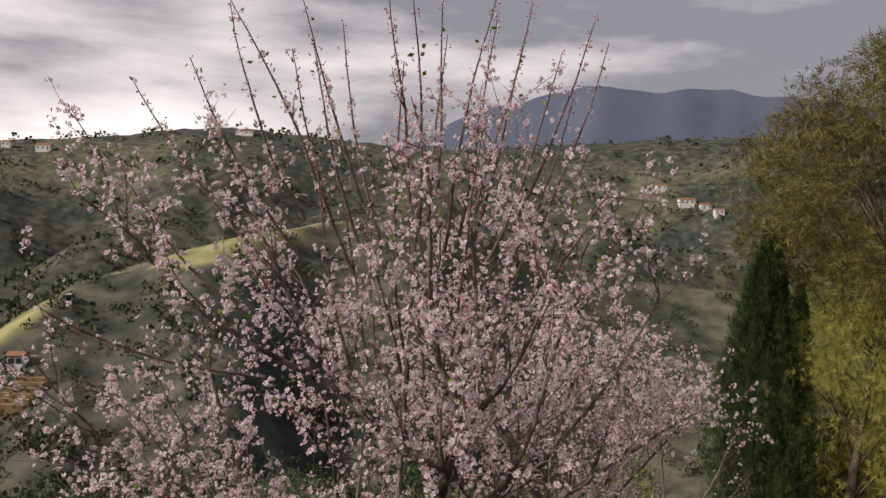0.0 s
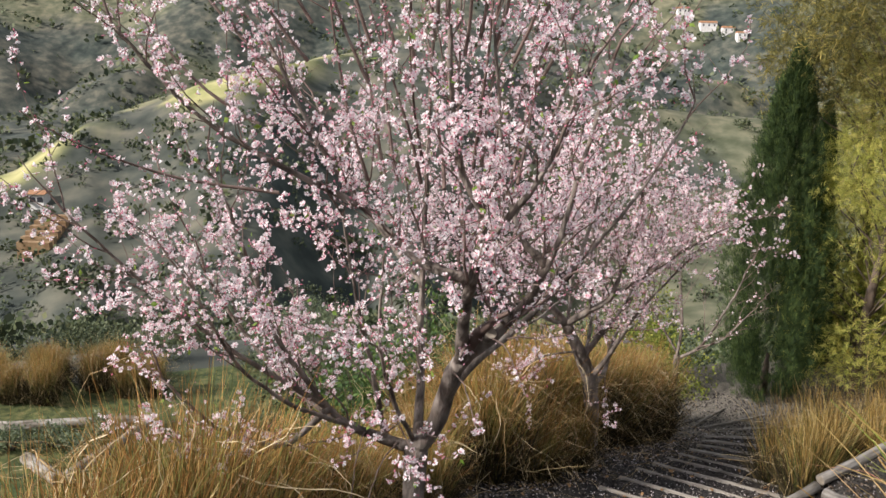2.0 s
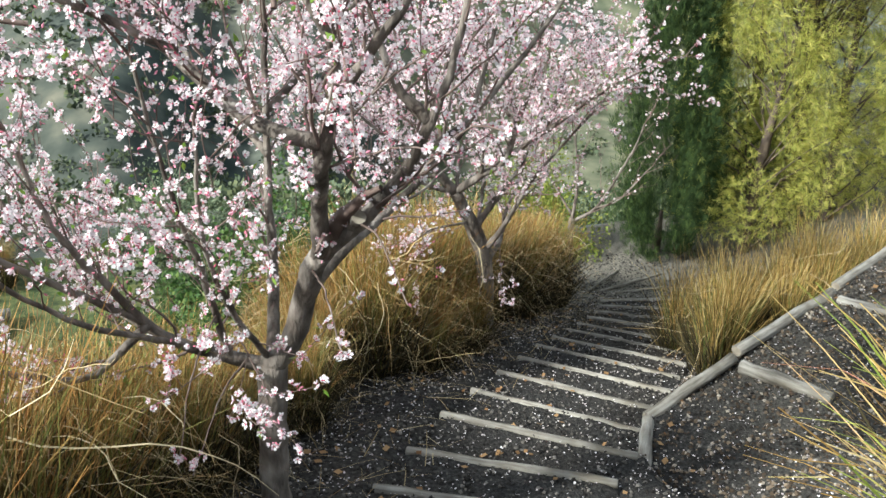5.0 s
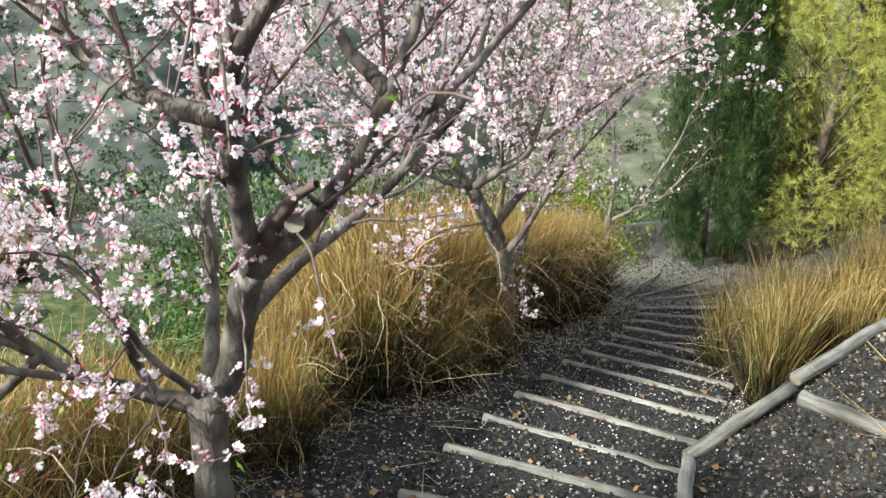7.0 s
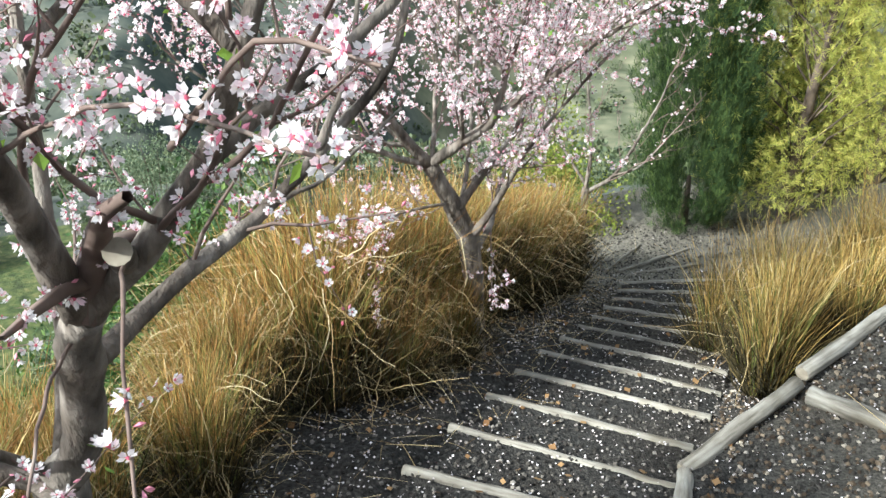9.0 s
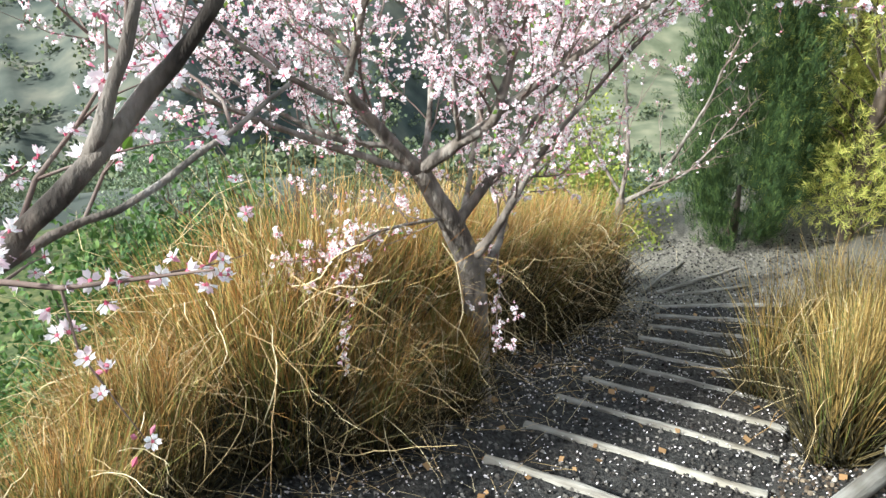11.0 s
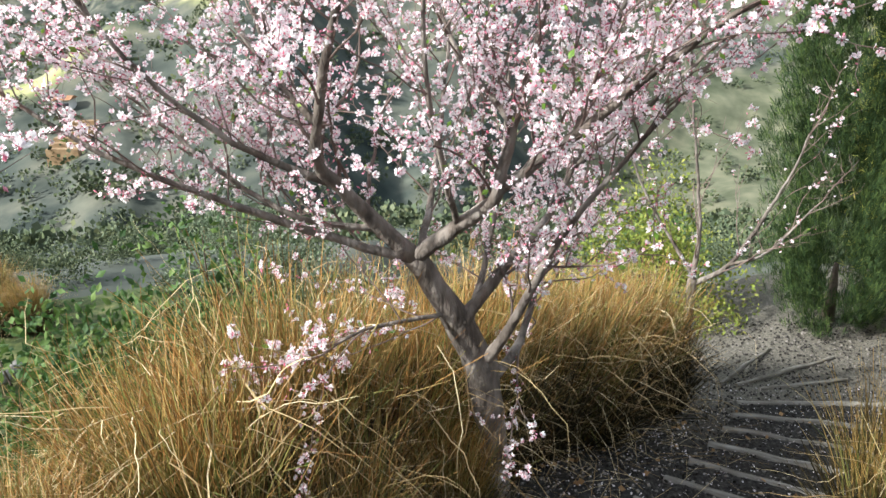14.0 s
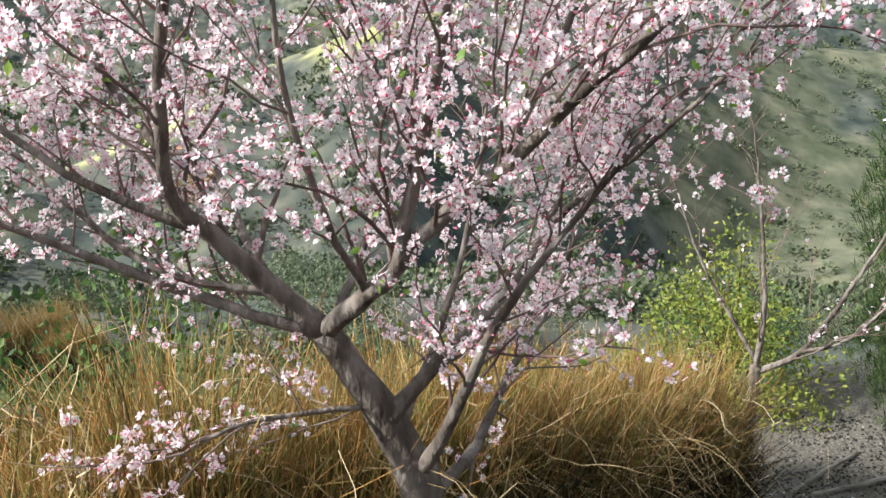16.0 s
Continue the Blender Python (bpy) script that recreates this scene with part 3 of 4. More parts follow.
def almond(name, label, base, trunk, limbs, rng, side_gap, blossoms, shoots=1.0, up=0.22, side_len=(0.3, 0.75), heart=None, bare=0.25, whips=(), sprays=(), stubs=(), kept_clear=False):
    """An almond tree: the given trunk and limbs, side shoots and twigs grown on them, blossoms and buds on the shoots."""
    tree = holder(name, base, label, "tree")
    off = -Vector(base)
    store = ([], [], [])
    tp, tr = curve_through([Vector(p) for p, _ in trunk], [r for _, r in trunk], 0.06, 0.003, rng)
    tube(store, [p + off for p in tp], tr, 12)
    trunk_me = mesh_of("trunk", store[0], store[1], [BARK], None, True)
    part("trunk", trunk_me, tree, "grey brown fissured trunk")
    twigs = ([], [], [])
    spots, aims, shut = [], [], []
    heart = Vector(heart) if heart else Vector(base) + Vector((0, 0, 0.9))

    def bloom_along(pts, lo, every, closed=9.0):
        for k in range(1, len(pts)):
            seg = pts[k] - pts[k - 1]
            n = seg.length / every / 2.6
            n = int(n) + (1 if rng.random() < n % 1 else 0)
            for _ in range(n):
                t = rng.random()
                if (k - 1 + t) / (len(pts) - 1) < lo:
                    continue
                for _ in range(rng.choice((1, 2, 3, 3, 4))):
                    aim = Vector((rng.gauss(0, 1), rng.gauss(0, 1), rng.gauss(0.25, 1))).normalized()
                    spots.append(pts[k - 1] + seg * t + aim * rng.uniform(0.008, 0.024) + Vector((rng.gauss(0, 0.006), rng.gauss(0, 0.006), rng.gauss(0, 0.006))))
                    aims.append(aim)
                    shut.append((k - 1 + t) / (len(pts) - 1) > closed + rng.gauss(0, 0.12))

    def shoot(start, d, length, r, level, sway=0.2, closed=9.0):
        n = max(3, int(length / 0.07))
        p, pts = Vector(start), [Vector(start)]
        d = Vector(d).normalized()
        for _ in range(n):
            d = (d + Vector((rng.gauss(0, sway), rng.gauss(0, sway), rng.gauss(0.05, sway * 0.8)))).normalized()
            p = p + d * (length / n)
            pts.append(p.copy())
        if kept_clear and any(q.x > 0.6 and q.y > 3.6 and q.z < 1.0 for q in pts):
            return
        rad = [r * (1 - 0.75 * k / n) for k in range(n + 1)]
        tube(twigs, [q + off for q in pts], rad, 5 if level == 1 else 4, 0, False)
        bloom_along(pts, 0.12 if level > 1 else bare, blossoms * (1.0 if level > 1 else 1.25 if closed > 1 else 0.72), closed)
        if level < 2:
            for k in range(1, n):
                if rng.random() < 0.62 * shoots * (1.0 if closed > 1 else 0.35 * (k < 0.5 * n)):
                    side = Vector((rng.gauss(0, 1), rng.gauss(0, 1), rng.gauss(0.3, 0.7))).normalized()
                    shoot(pts[k], (d * 0.6 + side).normalized(), rng.uniform(0.08, 0.28), r * 0.5, level + 1)

    for pts, r0, r1 in limbs:
        n = len(pts)
        radii = [r0 * (r1 / r0) ** (k / (n - 1)) for k in range(n)]
        lp, lr = curve_through(pts, radii, 0.06, 0.004, rng)
        st = ([], [], [])
        tube(st, [p + off for p in lp], lr, 9)
        part("limb", mesh_of("limb", st[0], st[1], [BARK], None, True), tree)
        total = 0.0
        for k in range(1, len(lp)):
            total += (lp[k] - lp[k - 1]).length
            frac = k / len(lp)
            if lr[k] < 0.03 and total > side_gap * rng.uniform(0.6, 1.5) and frac > 0.12:
                total = 0.0
                out = lp[k] - heart
                out = out.normalized() if out.length > 0.01 else Vector((0, 0, 1))
                tang = (lp[k] - lp[k - 1]).normalized()
                side = Vector((rng.gauss(0, 1), rng.gauss(0, 1), rng.gauss(0, 0.5))).normalized()
                d = tang * 0.45 + out * 0.45 + side * 0.75 + Vector((0, 0, up))
                shoot(lp[k], d, rng.uniform(*side_len), max(0.0032, lr[k] * 0.30), 1)
        shoot(lp[-1], lp[-1] - lp[-2], rng.uniform(0.25, 0.5), lr[-1], 1)
    for a, b, r in stubs:
        st = ([], [], [])
        tube(st, [Vector(a) + off, Vector(a).lerp(Vector(b), 0.5) + off, Vector(b) + off], [r * 1.15, r, r * 0.96], 12)
        st[2][-1] = 1
        part("pruned_stub", mesh_of("pruned_stub", st[0], st[1], [BARK, SAWN], st[2]), tree, "short pruned branch stub with a pale sawn end")
    for start, tip in whips:
        way = Vector(tip) - Vector(start)
        shoot(start, way - Vector((0, 0, 0.10)), way.length, 0.008, 1, 0.035, 0.6)
    for a, b, lo in sprays:
        mid = Vector(a).lerp(Vector(b), 0.5) + Vector((0, 0, 0.06))
        lp, lr = curve_through([a, mid, b], [0.004, 0.003, 0.002], 0.04, 0.003, rng)
        tube(twigs, [p + off for p in lp], lr, 5, 0, False)
        bloom_along(lp, lo, 0.010)
    tagged(part("twig_growth", mesh_of("twig_growth", twigs[0], twigs[1], [TWIG], None, True), tree, "thin reddish brown twigs"), kind="stuff")
    n = len(spots)
    pick = [rng.random() if not q else rng.uniform(0.7, 0.99) for q in shut]
    loc = [tuple(s + off) for s in spots]
    aim = [tuple(a) for a in aims]
    flower = [k for k in range(n) if pick[k] < 0.76]
    buds = [k for k in range(n) if 0.76 <= pick[k] < 0.965]
    young = [k for k in range(n) if pick[k] >= 0.965]
    v, f, m = [], [], []
    for turn, cup in enumerate((0.15, 0.4, 0.75, 1.15)):
        some = [k for k in flower if (k // 3 + k) % 4 == turn]
        vv, ff, mm = scattered(*blossom_shape(cup), [loc[k] for k in some], [aim[k] for k in some], [rng.uniform(0.0095, 0.0165) for _ in some], seed=turn + 1)
        f += [tuple(i + len(v) for i in q) for q in ff]
        v += vv
        m += mm
    tagged(part("blossom", mesh_of("blossom", v, f, [PETAL, HEART, STAMEN], m), tree, "open pale pink almond blossoms with crimson hearts"), kind="stuff")
    v, f, m = scattered(*bud_shape(), [loc[k] for k in buds], [aim[k] for k in buds], [rng.uniform(0.011, 0.019) for _ in buds])
    tagged(part("bud_growth", mesh_of("bud_growth", v, f, [BUD], m), tree, "dark pink closed buds"), kind="stuff")
    v, f, m = scattered(*leaf_shape(), [loc[k] for k in young], [aim[k] for k in young], [rng.uniform(0.015, 0.034) for _ in young])
    tagged(part("leaf_growth", mesh_of("leaf_growth", v, f, [YOUNG_LEAF], m), tree, "small fresh green leaves"), kind="stuff")
    return tree


FIRST = [
    ([(-0.17, 3.79, -0.45), (-0.10, 3.75, -0.35), (-0.05, 3.70, -0.19), (-0.01, 3.62, -0.02), (0.03, 3.57, 0.07)], 0.046, 0.036),
    ([(0.02, 3.57, 0.06), (0.03, 3.42, 0.30), (0.05, 3.25, 0.51), (0.07, 3.20, 0.63), (0.08, 3.15, 0.78), (0.01, 3.10, 0.92), (-0.03, 3.05, 1.15), (-0.05, 3.00, 1.55)], 0.030, 0.008),
    ([(0.03, 3.57, 0.06), (0.15, 3.50, 0.20), (0.27, 3.45, 0.36), (0.34, 3.40, 0.52), (0.39, 3.40, 0.65), (0.44, 3.40, 0.85), (0.55, 3.42, 1.3)], 0.030, 0.007),
    ([(0.34, 3.40, 0.52), (0.27, 3.45, 0.59), (0.21, 3.50, 0.71), (0.17, 3.52, 0.90), (0.12, 3.55, 1.4)], 0.020, 0.006),
    ([(0.07, 3.20, 0.62), (0.15, 3.15, 0.74), (0.23, 3.10, 0.85), (0.30, 3.08, 0.97), (0.42, 3.05, 1.30)], 0.020, 0.006),
    ([(0.04, 3.25, 0.51), (-0.12, 3.30, 0.55), (-0.25, 3.35, 0.64), (-0.36, 3.40, 0.74), (-0.45, 3.40, 0.86), (-0.55, 3.45, 1.0), (-0.70, 3.50, 1.3)], 0.024, 0.007),
    ([(-0.17, 3.79, -0.45), (-0.31, 3.80, -0.41), (-0.47, 3.75, -0.32), (-0.55, 3.70, -0.22), (-0.66, 3.65, -0.03), (-0.76, 3.60, 0.16), (-0.85, 3.60, 0.46), (-0.98, 3.58, 0.85)], 0.030, 0.006),
    ([(-0.55, 3.70, -0.22), (-0.71, 3.60, -0.34), (-0.83, 3.50, -0.29), (-0.97, 3.40, -0.17), (-1.15, 3.35, 0.05)], 0.016, 0.006),
    ([(-0.17, 3.82, -0.44), (-0.16, 3.95, -0.22), (-0.16, 4.02, 0.05), (-0.15, 4.05, 0.45), (-0.14, 4.08, 0.85), (-0.12, 4.1, 1.4)], 0.028, 0.007),
    ([(-0.47, 3.75, -0.32), (-0.70, 3.85, -0.22), (-0.95, 3.95, 0.0), (-1.15, 4.0, 0.3)], 0.018, 0.006),
    ([(-0.55, 3.70, -0.22), (-0.85, 3.55, 0.05), (-1.15, 3.42, 0.35), (-1.45, 3.3, 0.72)], 0.014, 0.005),
    ([(-0.36, 3.40, 0.74), (-0.65, 3.25, 0.92), (-0.92, 3.15, 1.12), (-1.15, 3.1, 1.40)], 0.014, 0.005),
    ([(0.27, 3.45, 0.36), (0.50, 3.60, 0.50), (0.75, 3.75, 0.75), (0.95, 3.85, 1.05)], 0.014, 0.005),
    ([(-0.15, 4.03, 0.25), (-0.35, 4.2, 0.45), (-0.55, 4.3, 0.75), (-0.7, 4.35, 1.1)], 0.014, 0.005),
    ([(-0.31, 3.80, -0.41), (-0.35, 3.62, 0.0), (-0.40, 3.48, 0.35), (-0.44, 3.42, 0.70)], 0.015, 0.005),
    ([(-0.17, 3.79, -0.43), (-0.25, 3.55, -0.12), (-0.30, 3.38, 0.20), (-0.28, 3.3, 0.5)], 0.013, 0.005),
    ([(-0.47, 3.75, -0.32), (-0.68, 3.48, -0.10), (-0.85, 3.3, 0.15), (-0.95, 3.2, 0.45)], 0.013, 0.005),
    ([(-0.02, 3.66, -0.10), (0.10, 3.85, -0.04), (0.25, 4.05, 0.01), (0.31, 4.08, 0.06), (0.39, 4.10, 0.13), (0.47, 4.12, 0.21), (0.53, 4.12, 0.28), (0.58, 4.15, 0.37), (0.66, 4.2, 0.65)], 0.022, 0.008),
    ([(0.39, 4.10, 0.13), (0.43, 4.10, 0.22), (0.48, 4.10, 0.33), (0.51, 4.12, 0.55)], 0.012, 0.005),
    ([(0.20, 4.02, -0.03), (0.30, 4.15, 0.01), (0.38, 4.20, 0.03), (0.48, 4.30, 0.07), (0.60, 4.42, 0.14)], 0.008, 0.004),
    ([(-0.15, 4.05, 0.40), (0.10, 4.2, 0.65), (0.3, 4.3, 0.95), (0.42, 4.35, 1.35)], 0.014, 0.005),
]
wr = random.Random(5)
WHIP_TIPS = [(-1.36, 3.53, 1.87), (-1.10, 3.44, 1.97), (-1.08, 3.65, 2.23), (-0.84, 3.45, 2.28), (-0.60, 3.34, 2.09), (-0.58, 3.65, 2.33), (-0.81, 3.84, 2.07), (-0.29, 3.34, 2.03), (-0.19, 3.55, 2.33), (-0.10, 3.35, 2.31), (0.03, 3.66, 2.42), (0.15, 3.45, 2.34), (0.26, 3.75, 2.29), (0.42, 3.55, 2.35), (0.51, 3.34, 2.07), (0.71, 3.65, 2.30), (0.88, 3.64, 2.10), (0.66, 3.83, 1.92), (-0.50, 3.95, 2.25), (0.34, 3.95, 2.23), (-0.04, 3.95, 2.26), (-1.59, 3.29, 1.02), (-1.47, 3.41, 1.47)]
WHIPS = []
for x, y, z in WHIP_TIPS:
    share = wr.uniform(0.38, 0.52)
    WHIPS.append(((-0.08 + share * (x + 0.08), 3.55 + share * (y - 3.55), 0.62 + share * (z - 0.62)), (x, y, z)))
for k in range(14):
    x = -0.75 + 1.4 * (k + wr.random()) / 14
    WHIPS.append(((0.6 * x, wr.uniform(3.2, 3.9), 0.85), (x, wr.uniform(3.1, 4.0), 1.62 + wr.uniform(-0.2, 0.2) - 0.25 * abs(x))))
SPRAYS = [((0.13, 3.49, 0.20), (0.243, 2.98, 0.17), 0.72), ((-0.01, 3.60, 0.0), (0.08, 3.03, 0.0), 0.72), ((0.07, 3.14, 0.84), (0.11, 2.90, 0.74), 0.6), ((0.10, 2.93, 0.76), (0.12, 2.84, 0.57), 0.05), ((0.11, 2.90, 0.72), (0.05, 2.86, 0.64), 0.3), ((0.02, 3.34, 0.40), (0.46, 2.93, 0.53), 0.42), ((0.30, 3.10, 0.49), (0.50, 2.95, 0.60), 0.7), ((-0.40, 3.76, -0.36), (-0.42, 3.3, -0.50), 0.8), ((-0.25, 3.8, -0.42), (-0.36, 3.2, -0.46), 0.85)]
STUBS = [((0.12, 3.53, 0.17), (0.14, 3.42, 0.24), 0.022)]
almond("almond_tree", "young almond tree covered in pale pink blossom", (-0.19, 3.84, z_at(-0.19, 3.84)), [((-0.19, 3.84, z_at(-0.19, 3.84) - 0.1), 0.066), ((-0.19, 3.83, -1.0), 0.056), ((-0.18, 3.81, -0.7), 0.054), ((-0.17, 3.79, -0.43), 0.058)], FIRST, random.Random(11), 0.066, 0.0150, heart=(-0.1, 3.6, -0.1), whips=WHIPS, sprays=SPRAYS, stubs=STUBS, kept_clear=True)
SECOND = [
    ([(0.85, 6.45, -0.74), (0.75, 6.40, -0.62), (0.64, 6.30, -0.44), (0.59, 6.22, -0.34), (0.62, 6.15, -0.21), (0.68, 6.08, 0.02), (0.73, 6.04, 0.18), (0.77, 6.00, 0.60)], 0.034, 0.009),
    ([(0.85, 6.45, -0.75), (1.01, 6.35, -0.60), (1.13, 6.22, -0.47), (1.15, 6.17, -0.37), (1.19, 6.17, -0.23), (1.22, 6.15, -0.12), (1.27, 6.12, 0.12), (1.30, 6.10, 0.55)], 0.030, 0.008),
    ([(1.14, 6.20, -0.44), (1.36, 6.10, -0.24), (1.51, 6.00, -0.09), (1.66, 5.92, 0.05), (1.84, 5.85, 0.17)], 0.020, 0.007),
    ([(1.01, 6.50, -1.02), (1.16, 6.60, -0.85), (1.29, 6.70, -0.74), (1.42, 6.80, -0.54), (1.51, 6.90, -0.22), (1.56, 6.95, 0.2)], 0.026, 0.006),
    ([(1.09, 6.52, -1.19), (1.21, 6.42, -0.94), (1.29, 6.36, -0.74), (1.37, 6.32, -0.59), (1.52, 6.25, -0.36), (1.72, 6.2, -0.1)], 0.024, 0.006),
    ([(1.10, 6.54, -1.30), (1.22, 6.70, -1.20), (1.30, 6.90, -1.05), (1.45, 7.10, -0.8), (1.55, 7.2, -0.4)], 0.022, 0.006),
    ([(0.87, 6.46, -0.77), (0.63, 6.36, -0.65), (0.40, 6.30, -0.54), (0.24, 6.22, -0.44), (-0.04, 6.15, -0.28), (-0.26, 6.1, -0.1)], 0.020, 0.006),
    ([(0.75, 6.40, -0.62), (0.55, 6.65, -0.5), (0.35, 6.9, -0.25), (0.2, 7.0, 0.2)], 0.018, 0.006),
    ([(0.64, 6.30, -0.44), (0.40, 6.2, -0.30), (0.15, 6.1, -0.05), (-0.05, 6.0, 0.3)], 0.015, 0.005),
    ([(0.62, 6.15, -0.21), (0.42, 6.25, 0.0), (0.28, 6.35, 0.3), (0.2, 6.4, 0.6)], 0.013, 0.005),
    ([(1.19, 6.17, -0.23), (1.0, 6.35, 0.0), (0.92, 6.5, 0.3), (0.9, 6.6, 0.6)], 0.013, 0.005),
    ([(0.87, 6.46, -0.76), (0.92, 6.78, -0.5), (0.96, 7.0, -0.15), (1.0, 7.15, 0.35)], 0.016, 0.005),
    ([(1.02, 6.53, -1.09), (1.12, 6.88, -0.8), (1.18, 7.15, -0.45), (1.22, 7.3, 0.05)], 0.016, 0.005),
    ([(0.75, 6.40, -0.62), (0.50, 6.32, -0.55), (0.22, 6.36, -0.38), (-0.08, 6.42, -0.12)], 0.014, 0.005),
    ([(1.01, 6.35, -0.60), (0.98, 6.15, -0.35), (0.95, 6.05, -0.05), (0.96, 6.0, 0.35)], 0.012, 0.005),
    ([(1.36, 6.10, -0.24), (1.5, 6.3, 0.05), (1.58, 6.4, 0.35)], 0.012, 0.005),
    ([(1.42, 6.80, -0.54), (1.7, 6.8, -0.3), (1.95, 6.75, -0.05)], 0.012, 0.005),
    ([(0.98, 6.5, -0.98), (0.75, 6.35, -0.95), (0.62, 6.22, -0.95)], 0.010, 0.005),
]
almond("almond_tree", "gnarled almond tree in full pink blossom beside the steps", (1.14, 6.62, z_at(1.14, 6.62)), [((1.14, 6.62, z_at(1.14, 6.62) - 0.1), 0.068), ((1.12, 6.60, -1.8), 0.058), ((1.11, 6.56, -1.5), 0.054), ((1.08, 6.55, -1.30), 0.066), ((1.07, 6.54, -1.21), 0.062), ((1.02, 6.53, -1.09), 0.052), ((0.92, 6.49, -0.88), 0.046), ((0.85, 6.45, -0.74), 0.042)], SECOND, random.Random(23), 0.048, 0.0138, heart=(1.0, 6.5, -0.8))
THIRD = [
    ([(2.46, 9.15, -2.02), (2.47, 9.10, -1.65), (2.44, 9.15, -1.25), (2.38, 9.15, -0.8)], 0.022, 0.006),
    ([(2.46, 9.15, -2.04), (2.68, 9.10, -1.88), (2.86, 9.10, -1.58), (3.0, 9.05, -1.25), (3.08, 9.05, -1.0)], 0.022, 0.006),
    ([(2.46, 9.15, -1.98), (2.32, 9.25, -1.75), (2.15, 9.3, -1.45), (2.0, 9.35, -1.05)], 0.016, 0.006),
    ([(2.68, 9.10, -1.88), (2.85, 9.0, -1.78), (3.0, 8.95, -1.6), (3.12, 8.95, -1.45)], 0.012, 0.005),
]
almond("almond_tree", "small sparse almond tree with few white blossoms", (2.44, 9.17, z_at(2.44, 9.17)), [((2.44, 9.17, z_at(2.44, 9.17) - 0.1), 0.042), ((2.45, 9.17, -2.5), 0.034), ((2.46, 9.15, -2.0), 0.032)], THIRD, random.Random(31), 0.13, 0.13, shoots=0.8, heart=(2.46, 9.15, -2.0))


# ---- grass clumps ----
def grass_mesh(rng, blades, height, spread, droop, mat, tip, width=0.0022, root=0.13, tangle=0.0, thatch=0.8, rough=0.10):
    """A clump of dry blades that rise upright and bow over towards their tips, dead thatch inside coloured near black
    for the shade there, and stray stalks that curl down its face.
    """
    v, f, index = [], [], []

    def blade(p, d, steps, length, w, side, turn_at, kinds):
        o = len(v)
        for k in range(steps + 1):
            ww = w * (1 - 0.7 * (k / steps) ** 2)
            v.append(p - side * ww)
            v.append(p + side * ww)
            d = (d + turn_at(k / steps, d)).normalized()
            p = p + d * (length / steps)
        for k in range(steps):
            f.append((o + 2 * k, o + 2 * k + 1, o + 2 * k + 3, o + 2 * k + 2))
            index.append(kinds(k / steps))

    for _ in range(blades):
        a, rr = rng.uniform(0, 6.283), root * math.sqrt(rng.random())
        p = Vector((rr * math.cos(a), rr * math.sin(a), -0.04))
        aa = a + rng.gauss(0, 0.9)
        out = Vector((math.cos(aa), math.sin(aa), 0))
        lean = spread * (0.15 + 0.85 * rr / root) * rng.uniform(0.0, 1.3) * (2.5 if rng.random() < 0.08 else 1.0)
        d = (out * lean + Vector((rng.gauss(0, 0.05), rng.gauss(0, 0.05), 1))).normalized()
        side = Vector((rng.gauss(0, 1), rng.gauss(0, 1), 0)).normalized()
        bend = droop * rng.uniform(0.1, 1.5) * (2.2 if rng.random() < 0.15 else 1.0)
        join = rng.uniform(0.5, 0.95)
        h = height * (rng.uniform(0.62, 1.05) if rng.random() < 0.8 else rng.uniform(0.9, 1.2))
        blade(p, d, 5, h, width * rng.uniform(0.6, 1.5), side, lambda t, d: out * bend * t * t + Vector((rng.gauss(0, rough), rng.gauss(0, rough), rng.gauss(0, rough * 0.6) - bend * t * t * 1.1)), lambda t: 1 if t > join else 0)
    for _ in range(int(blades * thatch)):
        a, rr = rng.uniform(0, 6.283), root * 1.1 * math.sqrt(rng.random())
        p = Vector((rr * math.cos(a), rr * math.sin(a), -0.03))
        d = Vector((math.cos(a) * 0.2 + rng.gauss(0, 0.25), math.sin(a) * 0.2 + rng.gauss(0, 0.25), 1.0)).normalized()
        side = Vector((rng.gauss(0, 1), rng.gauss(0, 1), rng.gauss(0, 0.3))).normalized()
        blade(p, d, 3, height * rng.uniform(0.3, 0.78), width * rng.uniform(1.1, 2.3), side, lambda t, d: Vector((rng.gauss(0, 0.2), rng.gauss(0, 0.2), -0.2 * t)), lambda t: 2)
    for _ in range(int(blades * tangle)):
        a = rng.uniform(0, 6.283)
        rr = root * rng.uniform(0.7, 1.35)
        p = Vector((rr * math.cos(a), rr * math.sin(a), height * rng.uniform(0.12, 0.92)))
        d = Vector((math.cos(a) * 0.7 + rng.gauss(0, 0.5), math.sin(a) * 0.7 + rng.gauss(0, 0.5), rng.uniform(-0.5, 0.5))).normalized()
        side = Vector((rng.gauss(0, 1), rng.gauss(0, 1), rng.gauss(0, 0.3))).normalized()
        bias = Vector((rng.gauss(0, 0.22), rng.gauss(0, 0.22), rng.gauss(-0.16, 0.12)))
        blade(p, d, 9, height * rng.uniform(0.35, 0.85), width * rng.uniform(0.6, 1.25), side, lambda t, d: bias * (1 - 0.6 * t) + Vector((rng.gauss(0, 0.28), rng.gauss(0, 0.28), rng.gauss(0, 0.24))), lambda t: 3)
    index, out = np.array(index), []
    for name, kinds, mats in (("blade_tuft", (0, 1), [mat, tip]), ("dead_thatch", (2,), [SHADED_THATCH]), ("tangled_stalk", (3,), [TANGLE])):
        pick = np.nonzero(np.isin(index, kinds))[0]
        if not len(pick):
            continue
        faces = np.array([f[i] for i in pick])
        used, where = np.unique(faces.reshape(-1), return_inverse=True)
        out.append((name, mesh_of(name, [v[i] for i in used], [tuple(q) for q in where.reshape(-1, 4).tolist()], mats, index[pick] if len(kinds) > 1 else None)))
    return out


